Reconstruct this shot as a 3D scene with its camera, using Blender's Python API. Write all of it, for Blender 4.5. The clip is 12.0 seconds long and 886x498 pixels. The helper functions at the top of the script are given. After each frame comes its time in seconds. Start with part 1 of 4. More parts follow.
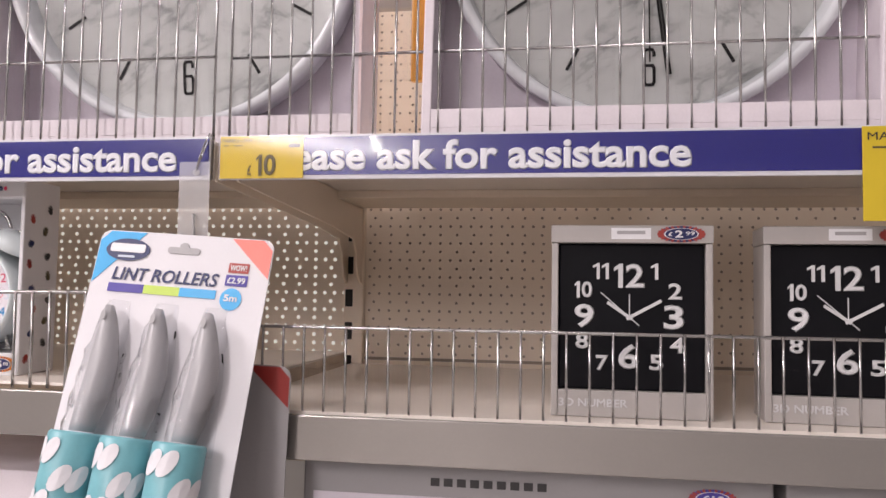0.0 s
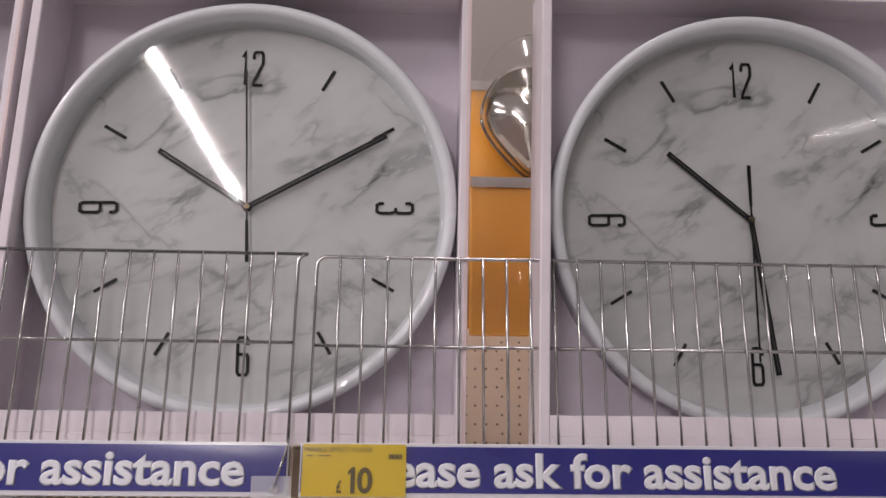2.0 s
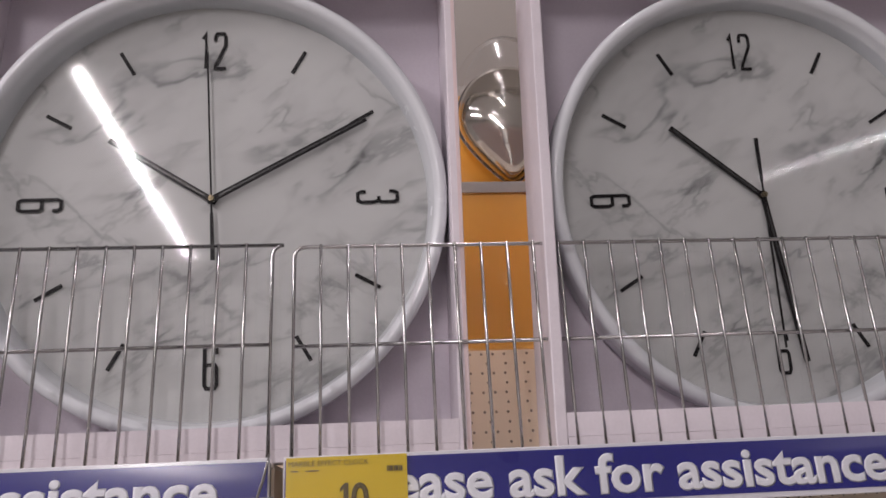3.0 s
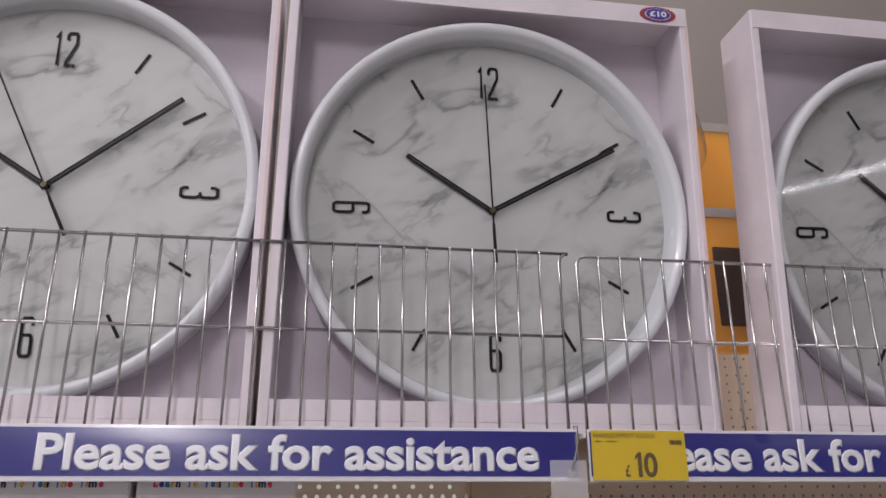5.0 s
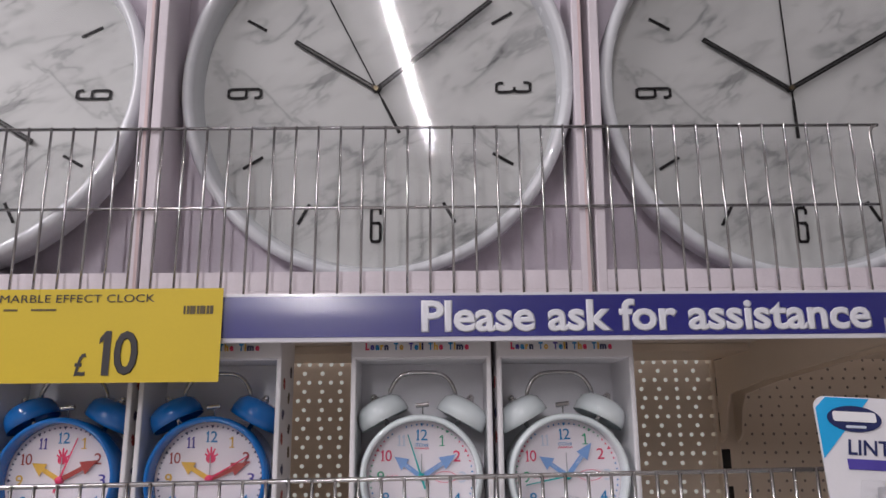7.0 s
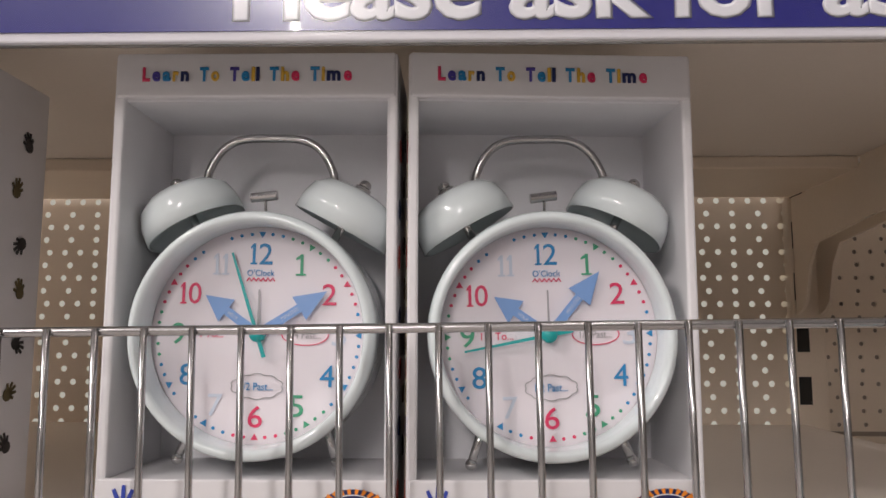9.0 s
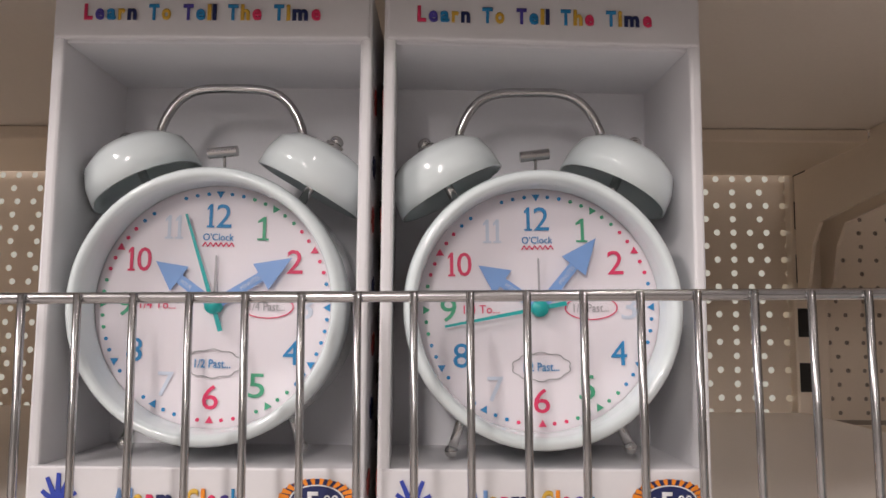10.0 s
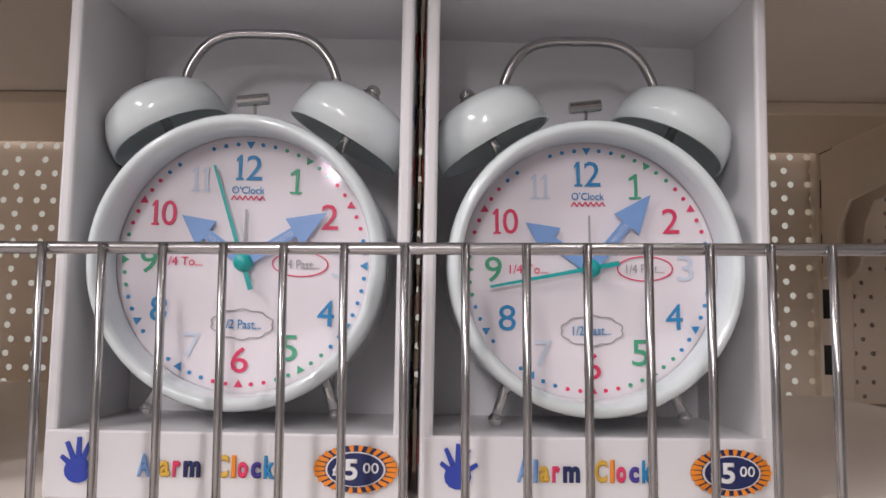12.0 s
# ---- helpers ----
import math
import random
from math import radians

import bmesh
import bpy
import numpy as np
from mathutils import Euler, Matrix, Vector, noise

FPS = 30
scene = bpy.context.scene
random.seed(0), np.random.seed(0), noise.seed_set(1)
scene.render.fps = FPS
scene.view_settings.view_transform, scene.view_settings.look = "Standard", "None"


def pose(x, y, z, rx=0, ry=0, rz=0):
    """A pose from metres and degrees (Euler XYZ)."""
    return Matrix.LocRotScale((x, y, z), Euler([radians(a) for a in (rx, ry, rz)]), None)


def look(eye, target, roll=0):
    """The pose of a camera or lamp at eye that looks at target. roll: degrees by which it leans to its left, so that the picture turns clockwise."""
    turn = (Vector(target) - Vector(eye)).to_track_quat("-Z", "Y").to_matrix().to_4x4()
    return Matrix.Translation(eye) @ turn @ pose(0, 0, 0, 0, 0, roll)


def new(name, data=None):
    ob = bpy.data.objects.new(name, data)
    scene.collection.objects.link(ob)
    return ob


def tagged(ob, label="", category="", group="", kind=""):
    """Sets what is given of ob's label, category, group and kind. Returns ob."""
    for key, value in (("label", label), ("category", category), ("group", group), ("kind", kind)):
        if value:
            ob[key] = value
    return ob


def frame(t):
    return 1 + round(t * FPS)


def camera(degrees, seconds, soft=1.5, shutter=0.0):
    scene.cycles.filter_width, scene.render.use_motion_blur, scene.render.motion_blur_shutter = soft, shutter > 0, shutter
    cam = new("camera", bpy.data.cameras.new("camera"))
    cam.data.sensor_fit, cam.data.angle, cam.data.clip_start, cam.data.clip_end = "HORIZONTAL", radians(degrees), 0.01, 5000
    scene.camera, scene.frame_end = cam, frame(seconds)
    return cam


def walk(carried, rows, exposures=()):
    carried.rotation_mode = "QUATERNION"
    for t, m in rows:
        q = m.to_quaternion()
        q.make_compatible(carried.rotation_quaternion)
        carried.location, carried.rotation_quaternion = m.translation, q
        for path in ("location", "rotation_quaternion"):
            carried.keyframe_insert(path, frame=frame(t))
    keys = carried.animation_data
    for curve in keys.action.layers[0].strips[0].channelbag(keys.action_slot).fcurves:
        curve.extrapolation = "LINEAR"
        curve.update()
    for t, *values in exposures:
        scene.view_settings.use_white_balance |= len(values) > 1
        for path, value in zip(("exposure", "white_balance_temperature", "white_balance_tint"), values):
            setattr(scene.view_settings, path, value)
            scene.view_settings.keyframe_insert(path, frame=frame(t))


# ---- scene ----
cam = camera(60.0, 12.0)
PATH = [
    (0, (0.3130, -0.6663, 1.5604), (0.0010, 1.3061, 1.6719), 0.89),
    (0.5, (0.2831, -0.6252, 1.5850), (-0.0441, 1.3359, 1.8024), 1.68),
    (1, (0.2121, -0.6009, 1.6202), (0.0492, 1.3710, 1.9119), 1.80),
    (1.5, (0.1575, -0.6197, 1.6734), (0.2109, 1.3379, 2.0794), 0.94),
    (2, (0.0823, -0.6217, 1.6981), (0.1551, 1.3128, 2.2007), 0.54),
    (2.5, (0.0490, -0.5706, 1.6968), (0.1394, 1.3457, 2.2621), -1.38),
    (2.7, (0.0638, -0.5478, 1.6842), (0.2179, 1.3398, 2.3270), -2.94),
    (4.3, (-0.0928, -0.5258, 1.6265), (0.1788, 1.3459, 2.2769), -1.33),
    (4.5, (-0.1273, -0.5432, 1.6243), (0.1446, 1.3312, 2.2667), -1.08),
    (5, (-0.2153, -0.6158, 1.6376), (0.0701, 1.2538, 2.2881), -0.32),
    (5.5, (-0.2851, -0.6539, 1.6301), (-0.0015, 1.2134, 2.2878), -0.10),
    (6, (-0.3520, -0.6747, 1.6208), (-0.1317, 1.2032, 2.2727), 0.49),
    (6.5, (-0.3924, -0.6746, 1.6037), (-0.2847, 1.2399, 2.1719), -0.13),
    (6.7, (-0.4142, -0.6694, 1.5942), (-0.3557, 1.2615, 2.1119), -0.58),
    (8.3, (-0.3326, -0.3711, 1.5650), (-0.3958, 1.5992, 1.9023), 0.26),
    (8.5, (-0.3281, -0.3368, 1.5536), (-0.3850, 1.6428, 1.8329), 0.03),
    (9, (-0.3351, -0.2821, 1.5480), (-0.3818, 1.7038, 1.7800), 0.10),
    (9.5, (-0.3351, -0.2611, 1.5474), (-0.3684, 1.7268, 1.7650), 0.33),
    (10, (-0.3307, -0.2462, 1.5419), (-0.3569, 1.7432, 1.7455), 0.48),
    (10.5, (-0.3336, -0.2420, 1.5429), (-0.3537, 1.7480, 1.7412), 0.74),
    (11, (-0.3263, -0.2386, 1.5422), (-0.3393, 1.7517, 1.7387), 0.90),
    (11.5, (-0.3281, -0.2393, 1.5484), (-0.3402, 1.7514, 1.7403), 0.98),
    (12, (-0.3482, -0.2270, 1.5307), (-0.3672, 1.7648, 1.7100), 0.98),
]
walk(cam, [(t, look(eye, target, roll)) for t, eye, target, roll in PATH],
     [(0, 0.30, 6550, 10), (0.5, -0.06, 6600, 10), (1.0, -0.03, 6550, 10), (1.5, -0.08, 6500, 10), (2.0, -0.30, 6450, 10), (2.7, -0.34, 6400, 10), (4.3, -0.30, 6250, 9), (5.5, -0.30, 6200, 8),
      (6.5, -0.54, 6200, 8), (8.3, -0.50, 6350, 8), (9.0, -0.22, 6650, 5), (10.0, -0.12, 6700, 6), (11.0, -0.15, 6550, 6), (12.0, -0.20, 6450, 7)])

# ---- world and lights ----
world = bpy.data.worlds.new("store_air")
scene.world = world
world.use_nodes = True
world.node_tree.nodes["Background"].inputs[0].default_value = (0.9, 0.93, 1.0, 1)
world.node_tree.nodes["Background"].inputs[1].default_value = 0.05


def tube_lamp(x0, y0, x1, y1, z, watts, width=0.05):
    data = bpy.data.lights.new("tube_or_fill_light", "AREA")
    data.shape, data.energy, data.color = "RECTANGLE", watts, (1.0, 0.905, 0.92)
    data.size, data.size_y = math.hypot(x1 - x0, y1 - y0), width
    ob = new("tube_or_fill_light", data)
    ob.matrix_world = pose((x0 + x1) / 2, (y0 + y1) / 2, z, 0, 0, math.degrees(math.atan2(y1 - y0, x1 - x0)))
    return ob


CEIL = 3.45
tube_lamp(-1.0, -2.3, -1.55, -7.15, 2.95, 205, 0.026)
tube_lamp(3.80, -5.95, 3.70, -2.6, 2.95, 36, 0.030)
# The remaining three are unseen fill lamps, added to balance the brightness.
tube_lamp(0.1, -0.9, 0.1, -1.9, CEIL - 0.06, 5)
tube_lamp(-2.4, -0.7, -2.4, -2.2, CEIL - 0.06, 100)
# Added right above the gap to brighten the panel and packs.
tube_lamp(0.17, -0.25, 0.17, 0.42, CEIL - 0.06, 13)

# ---- materials ----


def material(name, color, rough=0.5, metal=0.0, vary=0.08, scale=30.0, bump=0.05, spec=0.5, coat=0.0, fine=400.0):
    """Painted, printed or metal surface with colour variation at two scales and fine relief."""
    m = bpy.data.materials.new(name)
    m.use_nodes = True
    nt = m.node_tree
    N, L = nt.nodes, nt.links
    b = N["Principled BSDF"]
    b.inputs["Metallic"].default_value = metal
    b.inputs["Specular IOR Level"].default_value = spec
    b.inputs["Coat Weight"].default_value = coat
    tc = N.new("ShaderNodeTexCoord")
    big, small = N.new("ShaderNodeTexNoise"), N.new("ShaderNodeTexNoise")
    big.inputs["Scale"].default_value, big.inputs["Detail"].default_value = scale, 4
    small.inputs["Scale"].default_value, small.inputs["Detail"].default_value = fine, 3
    L.new(tc.outputs["Object"], big.inputs["Vector"])
    L.new(tc.outputs["Object"], small.inputs["Vector"])
    add = N.new("ShaderNodeMath")
    add.operation = "MULTIPLY_ADD"
    add.inputs[1].default_value = 0.35
    L.new(small.outputs["Fac"], add.inputs[0])
    L.new(big.outputs["Fac"], add.inputs[2])
    ramp = N.new("ShaderNodeMapRange")
    ramp.inputs["From Min"].default_value, ramp.inputs["From Max"].default_value = 0.35, 1.0
    ramp.inputs["To Min"].default_value, ramp.inputs["To Max"].default_value = 1 - vary, 1 + vary
    L.new(add.outputs[0], ramp.inputs["Value"])
    mul = N.new("ShaderNodeVectorMath")
    mul.operation = "SCALE"
    mul.inputs[0].default_value = color
    L.new(ramp.outputs[0], mul.inputs["Scale"])
    L.new(mul.outputs[0], b.inputs["Base Color"])
    rr = N.new("ShaderNodeMapRange")
    rr.inputs["To Min"].default_value, rr.inputs["To Max"].default_value = max(0.02, rough - 0.08), rough + 0.08
    L.new(big.outputs["Fac"], rr.inputs["Value"])
    L.new(rr.outputs[0], b.inputs["Roughness"])
    if bump:
        bp = N.new("ShaderNodeBump")
        bp.inputs["Strength"].default_value, bp.inputs["Distance"].default_value = bump, 0.001
        L.new(small.outputs["Fac"], bp.inputs["Height"])
        L.new(bp.outputs[0], b.inputs["Normal"])
    return m


def marble():
    """Pale grey marble print: thin broken veins slanting up to the right over soft clouds."""
    m = bpy.data.materials.new("marble_print")
    m.use_nodes = True
    nt = m.node_tree
    N, L = nt.nodes, nt.links
    b = N["Principled BSDF"]

    def ranged(source, lo, hi, to0, to1):
        r = N.new("ShaderNodeMapRange")
        r.interpolation_type = "SMOOTHSTEP"
        r.inputs["From Min"].default_value, r.inputs["From Max"].default_value = lo, hi
        r.inputs["To Min"].default_value, r.inputs["To Max"].default_value = to0, to1
        L.new(source, r.inputs["Value"])
        return r.outputs[0]

    def maths(kind, p, q):
        n = N.new("ShaderNodeMath")
        n.operation = kind
        for socket, v in zip(n.inputs, (p, q)):
            if isinstance(v, float):
                socket.default_value = v
            else:
                L.new(v, socket)
        return n.outputs[0]

    def cloud(vector, scale, detail, rough, warp):
        n = N.new("ShaderNodeTexNoise")
        n.inputs["Scale"].default_value, n.inputs["Detail"].default_value = scale, detail
        n.inputs["Roughness"].default_value, n.inputs["Distortion"].default_value = rough, warp
        L.new(vector, n.inputs["Vector"])
        return n.outputs["Fac"]

    tc = N.new("ShaderNodeTexCoord")
    along = []
    for turn, shift in ((28, 3.1), (-38, 7.7)):
        rot, sc = N.new("ShaderNodeMapping"), N.new("ShaderNodeMapping")
        rot.inputs["Rotation"].default_value = (0, radians(turn), 0)
        sc.inputs["Scale"].default_value = (0.62, 1, 1.45)
        sc.inputs["Location"].default_value = (shift, shift, 0)
        L.new(tc.outputs["Object"], rot.inputs["Vector"])
        L.new(rot.outputs[0], sc.inputs["Vector"])
        along.append(sc.outputs[0])
    total = None
    for vector, scale, width, dark, lo, hi in ((along[0], 9.0, 0.036, 0.46, 0.47, 0.68), (along[0], 19.0, 0.040, 0.30, 0.44, 0.64), (along[1], 12.0, 0.030, 0.26, 0.50, 0.66)):
        vein = ranged(maths("ABSOLUTE", maths("SUBTRACT", cloud(vector, scale, 5, 0.55, 0.25), 0.5), 0.0), 0.0, width, dark, 0.0)
        haze = ranged(maths("ABSOLUTE", maths("SUBTRACT", cloud(vector, scale, 5, 0.55, 0.25), 0.52), 0.0), 0.0, width * 3.5, dark * 0.42, 0.0)
        mask = ranged(cloud(vector, scale * 0.9 + 3.0, 2, 0.5, 0.0), lo, hi, 0.0, 1.0)
        both = maths("MULTIPLY", maths("ADD", vein, haze), mask)
        total = both if total is None else maths("ADD", total, both)
    total = maths("ADD", total, ranged(cloud(along[0], 6.0, 4, 0.5, 0.3), 0.38, 0.72, 0.0, 0.17))
    total = maths("MINIMUM", total, 1.0)
    mix = N.new("ShaderNodeMix")
    mix.data_type = "RGBA"
    mix.inputs["A"].default_value, mix.inputs["B"].default_value = (0.56, 0.565, 0.555, 1), (0.12, 0.125, 0.125, 1)
    L.new(total, mix.inputs["Factor"])
    L.new(mix.outputs["Result"], b.inputs["Base Color"])
    b.inputs["Roughness"].default_value = 0.5
    return m


def clear(name, rough=0.01, tint=(1, 1, 1), ior=1.45, haze=0.0):
    """Clear pane or film: lets light through and reflects by its index; haze adds milky plastic."""
    m = bpy.data.materials.new(name)
    m.use_nodes = True
    nt = m.node_tree
    N, L = nt.nodes, nt.links
    N.remove(N["Principled BSDF"])
    out = N["Material Output"]
    tr, gl, fr, mx = N.new("ShaderNodeBsdfTransparent"), N.new("ShaderNodeBsdfGlossy"), N.new("ShaderNodeFresnel"), N.new("ShaderNodeMixShader")
    tr.inputs[0].default_value = (*tint, 1)
    gl.inputs["Roughness"].default_value = rough
    fr.inputs["IOR"].default_value = ior
    L.new(fr.outputs[0], mx.inputs[0])
    base = tr
    if haze:
        df, m2 = N.new("ShaderNodeBsdfDiffuse"), N.new("ShaderNodeMixShader")
        df.inputs[0].default_value = (0.75, 0.75, 0.77, 1)
        m2.inputs[0].default_value = haze
        L.new(tr.outputs[0], m2.inputs[1])
        L.new(df.outputs[0], m2.inputs[2])
        base = m2
    L.new(base.outputs[0], mx.inputs[1])
    L.new(gl.outputs[0], mx.inputs[2])
    L.new(mx.outputs[0], out.inputs[0])
    return m


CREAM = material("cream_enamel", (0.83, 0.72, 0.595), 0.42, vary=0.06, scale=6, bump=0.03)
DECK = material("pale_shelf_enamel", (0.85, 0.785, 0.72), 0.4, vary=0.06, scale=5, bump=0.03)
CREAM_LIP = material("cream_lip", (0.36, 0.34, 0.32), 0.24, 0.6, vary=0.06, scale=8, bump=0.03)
TAUPE = material("taupe_panel", (0.30, 0.27, 0.245), 0.6, vary=0.05, scale=3)
SLOT = material("slot_black", (0.02, 0.018, 0.016), 0.7)
CHROME = material("chrome_wire", (0.46, 0.45, 0.45), 0.24, 1.0, vary=0.06, scale=25, bump=0.0)
STEEL = material("bright_steel", (0.60, 0.59, 0.58), 0.10, 1.0, vary=0.06, scale=80, bump=0.0)
BLUE = material("blue_strip", (0.022, 0.022, 0.21), 0.3, vary=0.10, scale=12, bump=0.02, coat=0.25)
WHITE = material("white_print", (0.78, 0.78, 0.80), 0.5, vary=0.03)
YELLOW = material("yellow_card", (0.62, 0.46, 0.022), 0.55, vary=0.05, scale=14)
INK = material("black_ink", (0.03, 0.028, 0.03), 0.5)
# Brownish ink; on the small ticket its paleness stands for cover glare.
INKSOFT = material("brown_ink_glare_tone", (0.11, 0.085, 0.035), 0.6)
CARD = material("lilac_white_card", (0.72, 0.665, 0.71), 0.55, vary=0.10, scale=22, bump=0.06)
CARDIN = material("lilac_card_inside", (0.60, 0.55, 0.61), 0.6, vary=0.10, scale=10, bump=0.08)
CARDEDGE = material("pink_card_edge", (0.70, 0.56, 0.56), 0.6, vary=0.1, scale=30)
RIM = material("white_rim_plastic", (0.66, 0.68, 0.71), 0.24, vary=0.03, bump=0.01, coat=0.3)
MARBLE = marble()
GLASS = clear("clock_glass", 0.05)
BLACKP = material("black_pointer", (0.012, 0.011, 0.012), 0.5, spec=0.15)
POINTER_GLINT = material("pointer_highlight", (0.05, 0.05, 0.05), 0.3)
PIN = material("dull_brass_pin", (0.16, 0.13, 0.08), 0.4, 1.0)
KCARD = material("kids_card", (0.75, 0.74, 0.76), 0.4, vary=0.03, scale=12, bump=0.03)
KCARDIN = material("kids_card_inside", (0.74, 0.74, 0.77), 0.5, vary=0.04, scale=12, bump=0.03)
MINT = material("mint_enamel", (0.72, 0.79, 0.805), 0.16, vary=0.02, bump=0.0, coat=0.5)
BLUEENAMEL = material("blue_enamel", (0.01, 0.14, 0.46), 0.16, vary=0.05, bump=0.0, coat=0.5)
FACE = material("dial_white", (0.80, 0.755, 0.79), 0.5, vary=0.02)
P_BLUE = material("print_blue", (0.02, 0.24, 0.52), 0.5)
P_NAVY = material("print_navy", (0.012, 0.02, 0.10), 0.45)
P_RED = material("print_pink", (0.72, 0.04, 0.13), 0.5)
P_GREEN = material("print_green", (0.06, 0.36, 0.20), 0.5)
P_YEL = material("print_ochre", (0.72, 0.44, 0.06), 0.5)
P_ORANGE = material("print_orange", (0.85, 0.27, 0.02), 0.5)
P_PURPLE = material("print_purple", (0.07, 0.05, 0.32), 0.5)
P_ROYAL = material("print_royal_blue", (0.03, 0.06, 0.40), 0.5)
P_SKY = material("pointer_blue", (0.20, 0.36, 0.68), 0.4)
P_TEAL = material("pointer_teal", (0.01, 0.37, 0.36), 0.4)
P_PALE = material("print_pale", (0.60, 0.66, 0.76), 0.5)
P_GREY = material("print_grey", (0.38, 0.37, 0.38), 0.5)
P_DARKRED = material("print_dark_red", (0.36, 0.05, 0.04), 0.5)
GREYCARD = material("silver_grey_card", (0.42, 0.395, 0.38), 0.45, vary=0.05, scale=20)
BLACKFACE = material("black_dial", (0.006, 0.006, 0.008), 0.45, vary=0.1, spec=0.12)
NUMERAL = material("silver_numeral", (0.62, 0.62, 0.63), 0.35)
PACKCARD = material("pack_card", (0.70, 0.69, 0.72), 0.5, vary=0.04, scale=10, spec=0.3)
CORAL = material("coral_corner", (0.85, 0.18, 0.14), 0.4)
CYAN = material("cyan_print", (0.02, 0.36, 0.72), 0.4)
LIME = material("lime_print", (0.46, 0.62, 0.08), 0.4)
GREYPLASTIC = material("grey_handle_plastic", (0.36, 0.355, 0.37), 0.35, vary=0.05)
TEALROLL = material("teal_roll", (0.16, 0.40, 0.45), 0.4, vary=0.1)
BLISTER = clear("blister_film", 0.05, ior=1.75, haze=0.10)
MILKY = clear("milky_strip", 0.25, haze=0.42)
ORANGE = material("orange_card", (0.90, 0.45, 0.07), 0.38, vary=0.10, scale=9, coat=0.4)
COVER = clear("strip_cover", 0.2, ior=1.55)
FILM = clear("crinkled_film", 0.10, ior=1.6)
FOLD = material("pale_plastic_fold", (0.45, 0.42, 0.40), 0.25, vary=0.1, scale=40, bump=0.1)
BROWN = material("brown_print", (0.07, 0.045, 0.035), 0.4, vary=0.3, scale=60)
SILVER = material("silver_foil", (0.66, 0.63, 0.58), 0.10, 1.0, vary=0.10, scale=14, bump=0.12, fine=40)
HOLE_SHADE = material("hole_shade_brown", (0.34, 0.285, 0.235), 0.7)
FLOORM = material("vinyl_floor", (0.38, 0.36, 0.345), 0.35, vary=0.08, scale=3)
WALLM = material("store_wall", (0.52, 0.505, 0.495), 0.7, vary=0.05, scale=1.5)
CEILM = material("ceiling_panel", (0.72, 0.72, 0.72), 0.8, vary=0.04, scale=2)
CARTON = material("grey_carton", (0.29, 0.28, 0.285), 0.5, vary=0.06, scale=8)
RED = material("red_cap", (0.26, 0.018, 0.014), 0.4)

# Emissive sheet added behind the holes, standing in for light from the next aisle.
GLOW = bpy.data.materials.new("aisle_light_sheet")
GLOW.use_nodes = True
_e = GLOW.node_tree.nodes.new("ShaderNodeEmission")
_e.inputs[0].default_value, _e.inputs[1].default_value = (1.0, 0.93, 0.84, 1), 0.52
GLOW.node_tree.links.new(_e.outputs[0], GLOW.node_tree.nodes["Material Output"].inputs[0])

# ---- mesh helpers ----


def thing(name, label, category, at=(0, 0, 0), rot=(0, 0, 0), group="", kind=""):
    ob = new(name)
    ob.empty_display_size = 0.02
    ob.matrix_basis = pose(*at, *rot)
    return tagged(ob, label, category, group, kind)


def part(name, bm, mat, parent=None, label="", smooth=False):
    me = bpy.data.meshes.new(name)
    bm.normal_update()
    bm.to_mesh(me)
    bm.free()
    me.materials.append(mat)
    if smooth:
        me.polygons.foreach_set("use_smooth", [True] * len(me.polygons))
    ob = new(name, me)
    ob.parent = parent
    if label:
        ob["label"] = label
    return ob


def structure(name, bm, mat, label, category):
    return tagged(part(name, bm, mat), label, category, kind="structure")


def box(x0, x1, y0, y1, z0, z1, bevel=0.0, bm=None):
    b = bmesh.new()
    bmesh.ops.create_cube(b, size=1)
    bmesh.ops.scale(b, vec=(x1 - x0, y1 - y0, z1 - z0), verts=b.verts)
    bmesh.ops.translate(b, vec=((x0 + x1) / 2, (y0 + y1) / 2, (z0 + z1) / 2), verts=b.verts)
    if bevel:
        bmesh.ops.bevel(b, geom=b.edges[:], offset=bevel, segments=2, affect="EDGES", profile=0.5)
    return b if bm is None else join(bm, b)


def join(bm, other):
    me = bpy.data.meshes.new("tmp")
    other.to_mesh(me)
    other.free()
    bm.from_mesh(me)
    bpy.data.meshes.remove(me)
    return bm


def rod(path, r, n=8, bm=None):
    """A round bar along a list of points."""
    b = bm or bmesh.new()
    pts = [Vector(p) for p in path]
    rings = []
    for i, p in enumerate(pts):
        d = (pts[min(i + 1, len(pts) - 1)] - pts[max(i - 1, 0)]).normalized()
        q = d.to_track_quat("Z", "Y")
        rings.append([b.verts.new(p + q @ Vector((math.cos(2 * math.pi * k / n) * r, math.sin(2 * math.pi * k / n) * r, 0))) for k in range(n)])
    for a, c in zip(rings, rings[1:]):
        for k in range(n):
            b.faces.new((a[k], a[(k + 1) % n], c[(k + 1) % n], c[k]))
    b.faces.new(rings[0][::-1])
    b.faces.new(rings[-1])
    return b


